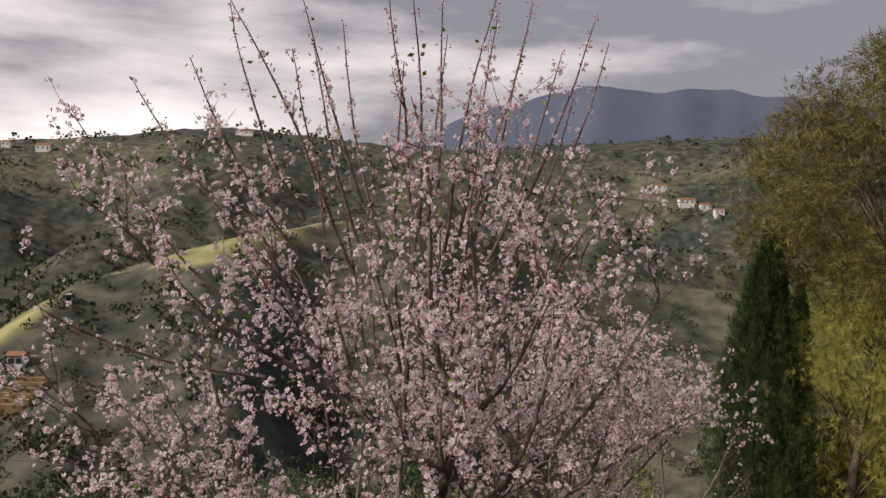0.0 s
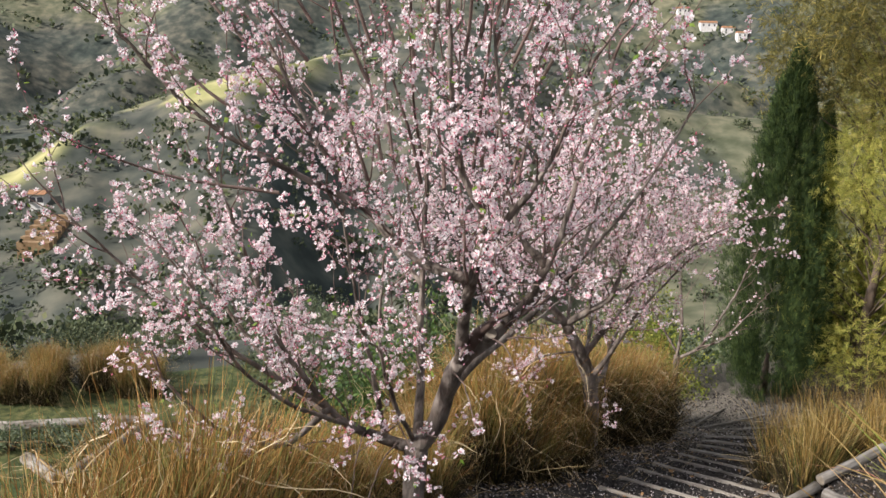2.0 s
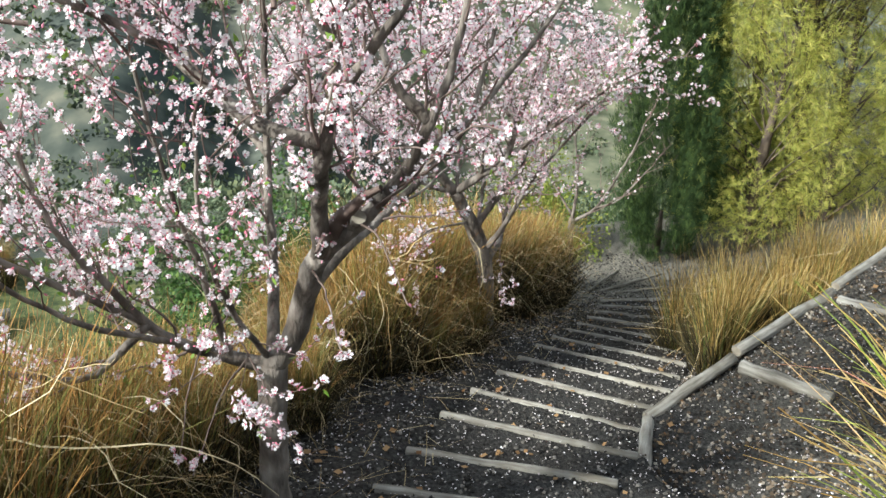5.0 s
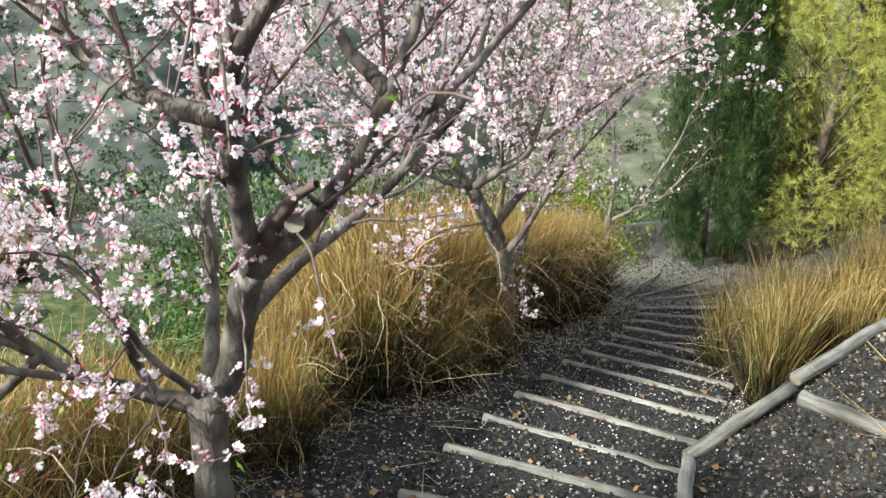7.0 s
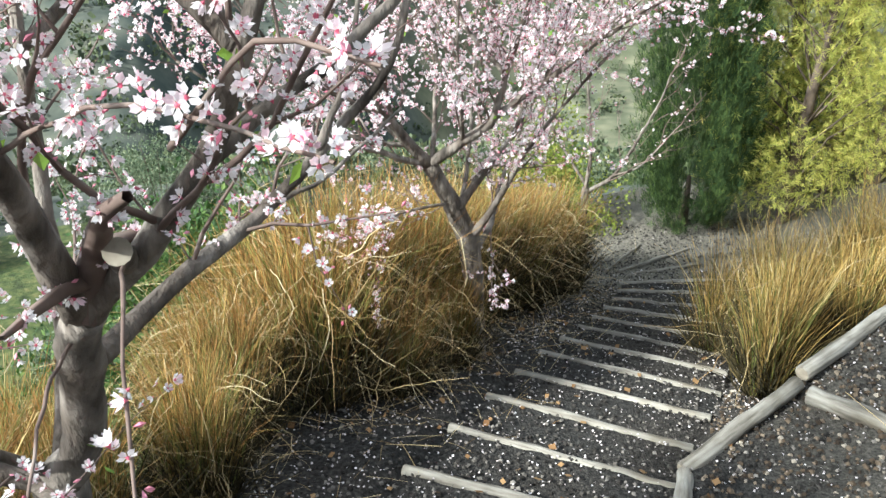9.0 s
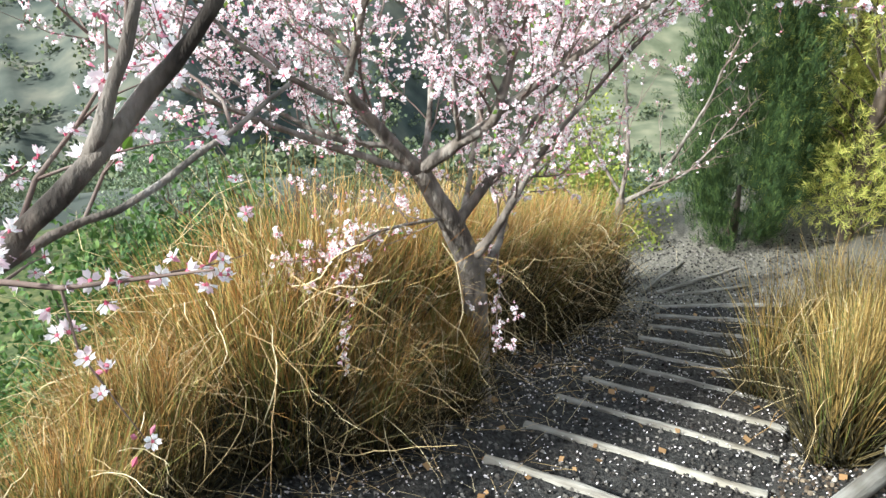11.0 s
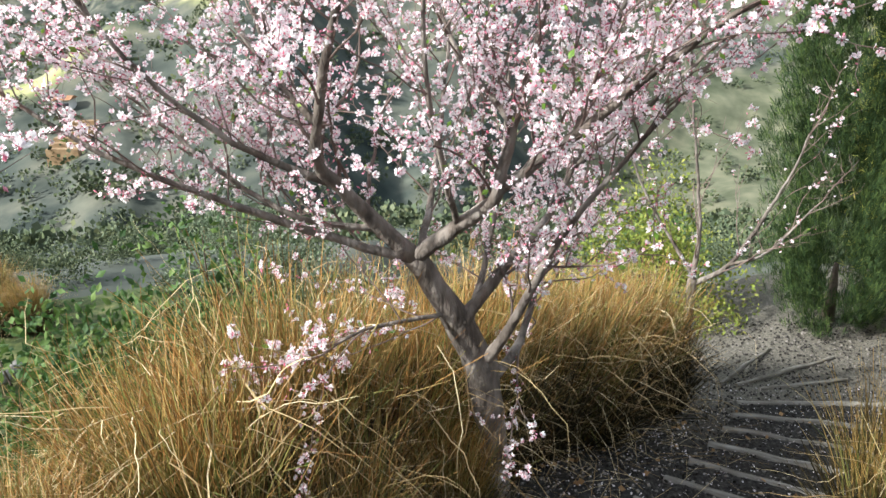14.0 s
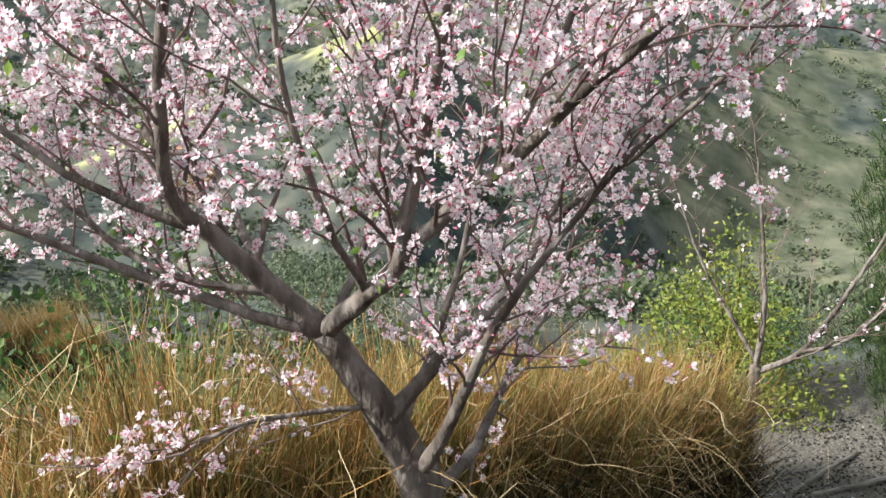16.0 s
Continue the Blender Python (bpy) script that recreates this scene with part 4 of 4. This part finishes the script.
rng = random.Random(8)
CLUMPS = [grass_mesh(random.Random(50 + k), 1350, 0.95, 0.09, 0.26, STRAW, TIP, 0.0022, 0.20, 0.13, 1.1, 0.09) for k in range(5)]
UPRIGHT = [grass_mesh(random.Random(60 + k), 480, 0.90, 0.12, 0.17, STRAW, PALE_TIP, 0.0023, 0.09, 0.04, 0.9, 0.07) for k in range(4)]


def plant(pieces, x, y, size, label, group):
    clump = tagged(new("grass_clump"), label, "grass", group)
    clump.empty_display_size = 0.1
    clump.matrix_world = pose(x, y, z_at(x, y), rng.uniform(-4, 4), rng.uniform(-4, 4), rng.uniform(0, 360)) @ Matrix.Diagonal((size, size, size * rng.uniform(0.92, 1.08), 1))
    for name, me in pieces:
        tagged(part(name, me, clump), kind="stuff")
    return clump


BELT = "golden dry ornamental grass clump beside the gravel steps"
line = [(-0.95, 2.3), (-0.80, 2.9), (-0.66, 3.45), (-0.50, 4.0), (-0.28, 4.5), (-0.05, 4.95), (0.20, 5.4), (0.45, 5.85), (0.68, 6.25), (0.92, 6.75), (1.18, 7.15), (1.42, 7.55), (1.66, 7.95), (1.90, 8.35), (2.12, 8.68), (2.32, 8.95)]
SIZES = [1.08, 1.08, 1.04, 0.90, 0.70, 0.58, 0.74, 1.02, 1.12, 1.12, 1.12, 1.10, 1.06, 1.02, 1.0, 1.0]
for k, (x, y) in enumerate(line):
    for row in range(5 if k < 4 else 2 if k != 5 else 1):
        ox, oy = -0.87 * 0.33 * row, 0.49 * 0.33 * row
        plant(CLUMPS[rng.randrange(5)], x + ox - (0.26 if 5 < k < 11 else 0.16) + rng.uniform(-0.07, 0.07), y + oy + (0.12 if 5 < k < 11 else 0.06) + rng.uniform(-0.07, 0.07), rng.uniform(0.92, 1.06) * SIZES[k] * (1 - 0.10 * row), BELT, "grass belt along the steps")
RIGHT = "tall golden dry grass clump on the bank above the steps"
for k in range(9):
    x, y = 2.60 + 0.41 * k, 6.14 + 0.22 * k
    for row in range(3):
        if k == 0 and row == 1:
            continue
        plant(UPRIGHT[rng.randrange(4)], x + 0.1 * row + rng.uniform(-0.08, 0.08), y + 0.42 * row + rng.uniform(-0.08, 0.08), rng.uniform(0.80, 1.14) * (0.88 if k == 0 else 1.0), RIGHT, "grass clumps on the bank")
for x, y, size in ((0.60, 6.04, 0.66), (0.92, 6.44, 0.6)):
    plant(CLUMPS[rng.randrange(5)], x, y, size, "rusty dry grass clump tangled round the almond trunk", "grass belt along the steps")
near_grass = grass_mesh(random.Random(77), 1900, 0.84, 0.78, 0.27, GREEN_STRAW, PALE_TIP, 0.0052, 0.20, 0.0, 0.3, 0.06)
plant(near_grass, 2.06, 2.62, 1.12, "arching grass clump with green, yellow and reddish blades", "")


# ---- shrubs and trees ----
def foliage(rng, centres, leaves, size, shape, lift=0.4, out=0.8):
    """Leaves round a set of clump centres (point, radius)."""
    g = np.random.default_rng(rng.randrange(10 ** 6))
    n = len(centres) * leaves
    c = np.repeat(np.array([tuple(p) for p, _ in centres]), leaves, axis=0)
    r = np.repeat(np.array([q for _, q in centres]), leaves)[:, None]
    d = g.normal(size=(n, 3))
    d /= np.linalg.norm(d, axis=1, keepdims=True)
    loc = c + d * r * g.uniform(0.35, 1.0, (n, 1)) ** 0.6
    aims = d * out + g.normal(size=(n, 3)) * 0.9 + (0, 0, lift)
    return scattered(*shape, loc, aims, size * g.uniform(0.6, 1.3, n))


def spray_shape():
    """A flat feathery spray of five narrow leaflets."""
    v, f = [], []
    for k, (a, l) in enumerate(((0, 1.0), (0.55, 0.8), (-0.55, 0.8), (1.0, 0.55), (-1.0, 0.55))):
        s, c = math.sin(a), math.cos(a)
        o = len(v)
        z0 = 0.15 * (k // 2 + (k % 2))
        v += [(0, 0, 0.45 - z0 * 0.9 if k else 0), (s * l * 0.5 + 0.045 * c, 0.03, 0.35 - z0 * 0.6 + c * l * 0.5), (s * l * 0.5 - 0.045 * c, 0.03, 0.35 - z0 * 0.6 + c * l * 0.5), (s * l, 0, 0.1 + c * l)]
        f += [(o, o + 1, o + 3, o + 2)]
    return v, f, [0] * len(f)


def cypress(x, y, height, radius, rng):
    z = z_at(x, y)
    tree = holder("cypress", (x, y, z), "dense dark green cypress below the gravel landing", "tree")
    st = ([], [], [])
    tube(st, [(0, 0, -0.1), (0, 0, 0.2), (0.01, 0, 0.55)], [0.06, 0.05, 0.02], 8)
    part("trunk", mesh_of("trunk", *st[:2], [DARK_BARK], None, True), tree)
    g, n = np.random.default_rng(rng.randrange(10 ** 6)), int(36000 * radius / 0.74)
    plumes = 230
    pt, pa = g.random(plumes) ** 1.1 * 0.94, g.uniform(0, 6.283, plumes)
    which = g.integers(0, plumes, n)
    rise = g.random(n)
    t = np.clip(pt[which] - 0.05 + 0.17 * rise, 0, 1)
    a = pa[which] + g.normal(0, 0.16, n) * (1.1 - rise)
    rr = radius * (0.72 + 0.28 * smooth(0, 0.15, t)) * (1 - 0.3 * t) * (1 - t ** 3) ** 0.8 * (0.86 + 0.2 * np.sin(9.0 * pa[which] + 31 * pt[which])) * (1.06 - 0.42 * np.abs(rise - 0.45)) * np.where(g.random(n) < 0.3, g.uniform(0.3, 0.75, n), g.uniform(0.75, 1.05, n))
    loc = np.stack([rr * np.cos(a), rr * np.sin(a), 0.03 + t * height], 1)
    aims = np.stack([np.cos(a) * 0.35 + g.normal(0, 0.22, n), np.sin(a) * 0.35 + g.normal(0, 0.22, n), np.ones(n)], 1)
    v, f, m = scattered(*spray_shape(), loc, aims, g.uniform(0.045, 0.125, n))
    tagged(part("crown", mesh_of("crown", v, f, [CYPRESS], m), tree, "dark green scaly sprays"), kind="stuff")
    return tree


cypress(4.05, 10.75, 4.3, 0.74, random.Random(3))
cypress(4.95, 11.9, 3.6, 0.40, random.Random(5))


def broad_tree(name, label, x, y, height, crown, clumps, leaves, leaf, shape, mat, rng, low=0.25, bark=DARK_BARK, lift=0.4, clump=0.3):
    z = z_at(x, y)
    tree = holder(name, (x, y, z), label, "tree")
    st = ([], [], [])
    top = Vector((rng.uniform(-0.2, 0.2), rng.uniform(-0.2, 0.2), height * 0.8))
    tp, tr = curve_through([(0, 0, -0.15), (rng.uniform(-0.1, 0.1), rng.uniform(-0.1, 0.1), height * 0.35), top], [0.03 * height ** 0.8, 0.02 * height ** 0.8, 0.02], 0.2, 0.01, rng)
    tube(st, tp, tr, 8)
    part("trunk", mesh_of("trunk", *st[:2], [bark], None, True), tree)
    br = ([], [], [])
    centres = []
    for _ in range(clumps):
        t = low + (1 - low) * rng.random()
        a = rng.uniform(0, 6.283)
        span = crown * math.sin(math.pi * min(1, 0.18 + 0.82 * (t - low) / (1 - low)) ** 0.8) ** 0.6
        rr = span * (0.62 + 0.5 * t) * math.sqrt(rng.uniform(0.12, 1))
        c = Vector((rr * math.cos(a), rr * math.sin(a), t * height))
        centres.append((c, clump * rng.uniform(0.6, 1.3)))
        s = tp[min(len(tp) - 1, max(1, int(len(tp) * (t - 0.12))))]
        mid = s.lerp(c, 0.5) + Vector((0, 0, 0.1))
        if rng.random() < 0.4:
            tube(br, [s, mid + Vector((rng.gauss(0, 0.1), rng.gauss(0, 0.1), rng.gauss(0, 0.1))), c], [0.014, 0.008, 0.003], 4, 0, False)
    tagged(part("branchwork", mesh_of("branchwork", *br[:2], [bark], None, True), tree), kind="stuff")
    v, f, m = foliage(rng, centres, leaves, leaf, shape, lift)
    tagged(part("crown", mesh_of("crown", v, f, [mat], m), tree), kind="stuff")
    return tree


broad_tree("feathery_tree", "tall feathery olive brown tree beyond the steps", 5.85, 11.1, 6.6, 2.1, 260, 110, 0.13, spray_shape(), OLIVE_GOLD, random.Random(14), low=0.5, clump=0.36, lift=-0.1)
for x, y, h, w, seed in ((5.1, 10.6, 3.7, 1.05, 15), (6.3, 10.9, 3.7, 1.2, 16), (7.4, 10.6, 3.6, 1.2, 17), (6.0, 12.6, 4.2, 1.3, 18)):
    broad_tree("feathery_tree", "low feathery yellow green tree beside the cypress", x, y, h, w, 100, 120, 0.095, spray_shape(), FEATHER, random.Random(seed), low=0.12 if seed == 15 else 0.04, clump=0.32, lift=-0.1)


def shrub(name, label, x, y, height, width, clumps, leaves, leaf, mat, rng, shape=None):
    z = z_at(x, y)
    thing = holder(name, (x, y, z), label, "shrub")
    st = ([], [], [])
    centres = []
    for _ in range(clumps):
        a, q = rng.uniform(0, 6.283), math.sqrt(rng.random())
        t = rng.uniform(0.12, 1)
        c = Vector((width * q * math.cos(a) * (1.1 - 0.5 * t), width * q * math.sin(a) * (1.1 - 0.5 * t), height * t * (1 - 0.35 * q)))
        centres.append((c, 0.28 * height ** 0.5 * rng.uniform(0.5, 1.1)))
        tube(st, [(0, 0, -0.05), c * 0.5 + Vector((0, 0, 0.05)), c], [0.015, 0.01, 0.004], 4, 0, False)
    tagged(part("stem_growth", mesh_of("stem_growth", *st[:2], [DARK_BARK], None, True), thing), kind="stuff")
    v, f, m = foliage(rng, centres, leaves, leaf, shape or leaf_shape(0.28), 0.3)
    tagged(part("foliage", mesh_of("foliage", v, f, [mat], m), thing), kind="stuff")
    return thing


srng = random.Random(90)
for x, y, h, w, mat, what in ((-0.62, 6.7, 1.75, 0.55, SHRUB, "bright green leafy shrub below the grass belt"), (-0.22, 7.35, 1.9, 0.6, SHRUB, "bright green leafy shrub below the grass belt"), (-1.5, 7.0, 1.2, 0.6, SHRUB, "bright green leafy shrub below the grass belt"), (-0.9, 8.4, 1.5, 0.8, SHRUB, "bright green leafy shrub below the grass belt"), (0.0, 9.4, 1.7, 0.9, SHRUB, "bright green leafy shrub below the grass belt"), (-1.9, 8.2, 1.1, 0.7, SHRUB, "bright green leafy shrub below the grass belt"), (1.1, 10.2, 1.5, 0.8, SHRUB, "green leafy shrub below the grass belt"), (2.7, 11.3, 1.6, 0.8, LIME, "yellow green shrub beside the gravel landing"), (1.9, 11.0, 1.2, 0.7, LIME, "yellow green shrub beside the gravel landing"), (-2.6, 15.5, 1.8, 1.1, OLIVE, "grey green shrub on the lower slope"), (-0.6, 12.2, 2.0, 1.2, OLIVE, "grey green shrub on the lower slope"), (5.6, 12.2, 1.8, 0.9, SHRUB, "dark green shrub under the feathery tree"), (3.0, 13.5, 2.2, 1.2, SHRUB, "green shrub on the slope below the landing")):
    shrub("shrub", what, x, y, h, w, 40, 170, 0.045, mat, srng)


def hillside_scrub():
    """Bushes and small trees scattered over the slopes and the hills across the valley."""
    g = np.random.default_rng(70)
    loc, aims, sizes = [], [], []
    for lo, hi, count, leaves, low, high, leaf in ((12, 34, 110, 1300, 0.3, 0.9, 0.08), (34, 110, 600, 260, 0.5, 2.0, 0.16), (110, 420, 3000, 44, 0.8, 3.4, 0.36), (420, 1050, 2600, 12, 2.0, 6.5, 0.75)):
        d, az = lo * (hi / lo) ** g.random(count), g.uniform(-50, 42, count)
        x, y = d * np.sin(np.radians(az)), d * np.cos(np.radians(az))
        keep = (((x < -1.0) & ((y > 14.8) | (x > -4.0) & (y > 10.5))) | (d > 24)) & (wild(x, y) < 0.25 + 0.5 * g.random(count))
        x, y = x[keep], y[keep]
        z, size = land_z(x, y), g.uniform(low, high, len(x)) * g.uniform(0.6, 1.0, len(x))
        n = len(x) * leaves
        v = g.normal(size=(n, 3))
        v /= np.linalg.norm(v, axis=1, keepdims=True)
        s = np.repeat(size, leaves)
        q = (s * g.uniform(0.15, 1.0, n))[:, None] * (1, 1, 0.8)
        loc.append(np.stack([np.repeat(x, leaves), np.repeat(y, leaves), np.repeat(z, leaves) + 0.45 * s], 1) + v * q)
        aims.append(v + (0, 0, 0.4))
        sizes.append(s * leaf * g.uniform(0.6, 1.2, n))
    tuft = ([(0, 0, 0), (0.5, 0.03, 0.45), (0, 0.1, 1), (-0.5, 0.03, 0.5)], [(0, 1, 2, 3)], [0])
    v, f, m = scattered(*tuft, np.concatenate(loc), np.concatenate(aims), np.concatenate(sizes))
    tagged(new("hillside_scrub", mesh_of("hillside_scrub", v, f, [FAR_LEAF, SCRUB_LEAF], np.random.default_rng(3).random(len(f)) < 0.4)), "dark green scrub and small trees over the valley slopes", "scrub", kind="stuff")


hillside_scrub()


# ---- lower terrace ----
lower = "round grey log edging a planted bed on the lower terrace"
for a, b, r in (((-6.9, 12.2), (-4.62, 12.86), 0.065), ((-4.66, 12.80), (-5.15, 10.65), 0.07), ((-5.2, 10.6), (-5.95, 11.24), 0.08)):
    lay_log("edging_log", (*a, z_at(*a) + 0.14), (*b, z_at(*b) + 0.14), r * 1.25, r * 1.2, lower, "lower terrace edging", rng)
for k in range(12):
    plant(CLUMPS[rng.randrange(5)], -5.2 - 0.42 * k * 0.8 + rng.uniform(-0.3, 0.3), 14.4 + rng.uniform(-0.5, 0.6) - 0.1 * k, rng.uniform(0.7, 0.9), "golden dry grass clump on the lower terrace", "lower grass clumps")
for x, y in ((-5.9, 11.9), (-5.4, 11.8), (-6.4, 11.7), (-5.3, 12.3)):
    shrub("shrub", "low grey green plant in the lower terrace bed", x, y, 0.38, 0.3, 12, 60, 0.05, OLIVE, srng)


wr = random.Random(66)
for k in range(70):
    x, y = wr.uniform(-6.0, -1.2), wr.uniform(4.5, 14.0)
    if x > -0.9 + 0.42 * (y - 9.0) - 1.2 or (y > 8.5 and x < -3.0):
        continue
    shrub("weed", "low green weed on the bank below the grass belt", x, y, wr.uniform(0.35, 0.8), wr.uniform(0.25, 0.5), 14, 50, 0.055, wr.choice((SHRUB, OLIVE)), wr)


# ---- houses across the valley ----
def on_hill(az, el):
    """Where a line of sight from the top of the steps first meets the far hills."""
    r = np.arange(60.0, 1100.0, 3.0)
    x, y = r * math.sin(radians(az)), r * math.cos(radians(az))
    z = land_z(x, y)
    hit = np.nonzero((z - 1.5) / r >= math.tan(radians(el)))[0]
    k = hit[0] if len(hit) else -1
    return float(x[k]), float(y[k]), float(z[k])


def box(store, lo, hi, mat=0):
    v, f, m = store
    o = len(v)
    v += [(x, y, z) for z in (lo[2], hi[2]) for y in (lo[1], hi[1]) for x in (lo[0], hi[0])]
    f += [(o, o + 2, o + 3, o + 1), (o + 4, o + 5, o + 7, o + 6), (o, o + 1, o + 5, o + 4), (o + 2, o + 6, o + 7, o + 3), (o, o + 4, o + 6, o + 2), (o + 1, o + 3, o + 7, o + 5)]
    m += [mat] * 6


def house(az, el, width, depth, height, pitch):
    x, y, z = on_hill(az, el)
    thing = holder("house", (x, y, z), "small whitewashed house on the far hillside", "house", "hillside houses")
    st = ([], [], [])
    box(st, (-width / 2, -depth / 2, -4), (width / 2, depth / 2, height))
    part("wall", mesh_of("wall", *st[:2], [WHITEWASH]), thing)
    o = 0.4
    v = [(-width / 2 - o, -depth / 2 - o, height), (width / 2 + o, -depth / 2 - o, height), (width / 2 + o, depth / 2 + o, height), (-width / 2 - o, depth / 2 + o, height), (-width / 2 - o, 0, height + pitch), (width / 2 + o, 0, height + pitch)]
    part("roof", mesh_of("roof", v, [(0, 1, 5, 4), (2, 3, 4, 5), (0, 4, 3), (1, 2, 5), (3, 2, 1, 0)], [ROOF]), thing)
    n = max(2, int(width / 4))
    for k in range(n):
        wx = -width / 2 + width * (k + 0.5) / n
        st = ([], [], [])
        box(st, (wx - 0.6, -depth / 2 - 0.06, height * 0.35), (wx + 0.6, -depth / 2 + 0.1, height * 0.75))
        part("window", mesh_of("window", *st[:2], [GLASS_DARK]), thing)
    return thing


for spec in ((15.6, 0.4, 14, 8, 4.5, 1.6), (14.0, 1.3, 9, 7, 4, 1.5), (16.8, 0.2, 10, 7, 4, 1.5), (17.6, -0.1, 8, 6, 4, 1.2), (-24.6, 2.3, 14, 8, 5, 2), (-26.6, 2.4, 9, 7, 5, 1.6), (-12.9, 3.9, 18, 8, 4, 1.2), (-25.9, -10.9, 3, 3, 2.5, 0.6)):
    house(*spec)


def strip_plot():
    """Ploughed ochre strips stepped down the slope."""
    x, y, z = on_hill(-25.7, -12.8)
    earth = surface("ploughed_earth", [(0.3, (0.20, 0.12, 0.06)), (0.7, (0.36, 0.25, 0.14))], 0.8, rough=0.95, bump=0.4)
    plot = holder("terraced_plot", (x, y, z), "ochre ploughed strips stepped down the far slope", "field")
    q = math.hypot(x, y) / 180
    for k in range(6):
        st = ([], [], [])
        box(st, (-3.2 * q, (k - 3) * 1.9 * q, -3 * q), (3.0 * q, (k - 2.25) * 1.9 * q, (0.25 + k * 0.62) * q))
        part("strip", mesh_of("strip", *st[:2], [earth]), plot)


strip_plot()


# ---- litter on the ground ----
def litter(name, label, count, shape, mat, lo, hi, area, seed, lift=0.012, lean=0.5, band=(-1.15, 2.4)):
    g = np.random.default_rng(seed)
    x, y = g.uniform(area[0], area[2], count), g.uniform(area[1], area[3], count)
    _, v = along(x, y)
    keep = (v > band[0]) & (v < band[1])
    x, y = x[keep], y[keep]
    n = len(x)
    loc = np.stack([x, y, walk_z(x, y) + lift], 1)
    aims = np.stack([g.normal(0, lean, n), g.normal(0, lean, n), np.ones(n)], 1)
    v, f, m = scattered(*shape, loc, aims, g.uniform(lo, hi, n))
    tagged(new(name, mesh_of(name, v, f, [mat], m)), label, "litter", kind="stuff")


petal_shape = ([(-0.5, -0.4, 0), (0.5, -0.45, 0.08), (0.6, 0.4, 0.2), (-0.45, 0.5, 0.1)], [(0, 1, 2, 3)], [0])
chip_shape = ([(-0.5, -0.4, -0.2), (0.5, -0.4, -0.2), (0.4, 0.4, -0.2), (-0.4, 0.4, -0.2), (-0.3, -0.2, 0.25), (0.3, -0.25, 0.2), (0.25, 0.25, 0.28), (-0.3, 0.2, 0.2)], [(4, 5, 6, 7), (0, 1, 5, 4), (1, 2, 6, 5), (2, 3, 7, 6), (3, 0, 4, 7)], [0] * 5)
litter("fallen_petals", "white fallen petals strewn over the gravel", 21000, petal_shape, FALLEN, 0.004, 0.0105, (-1.0, 1.5, 5.0, 9.5), 41, 0.012, 0.35)
litter("bark_mulch", "brown bark shreds and grey chips on the gravel terrace", 16000, chip_shape, MULCH, 0.008, 0.028, (1.6, 1.5, 5.0, 7.0), 45, 0.006, 0.6, (0.55, 2.8))
litter("gravel_chips", "loose dark gravel and bark chips on the path", 42000, chip_shape, CHIP, 0.008, 0.024, (-1.0, 1.2, 5.0, 10.8), 42, 0.006)
stalk_shape = ([(-0.006, 0, 0), (0.006, 0, 0), (0.009, 0.5, 0.03), (-0.003, 0.5, 0.03), (-0.02, 1, 0), (-0.012, 1, 0)], [(0, 1, 2, 3), (3, 2, 5, 4)], [0, 0])
litter("fallen_stalks", "dry straw stalks fallen along the path's edge", 2600, stalk_shape, TANGLE, 0.08, 0.26, (-1.0, 2.0, 2.6, 9.0), 43, 0.018, 0.18, (-1.15, -0.35))
litter("fallen_leaves", "brown dry leaves among the gravel", 900, petal_shape, DRY_LEAF, 0.015, 0.035, (-1.0, 2.0, 5.0, 9.0), 44, 0.014, 0.4)
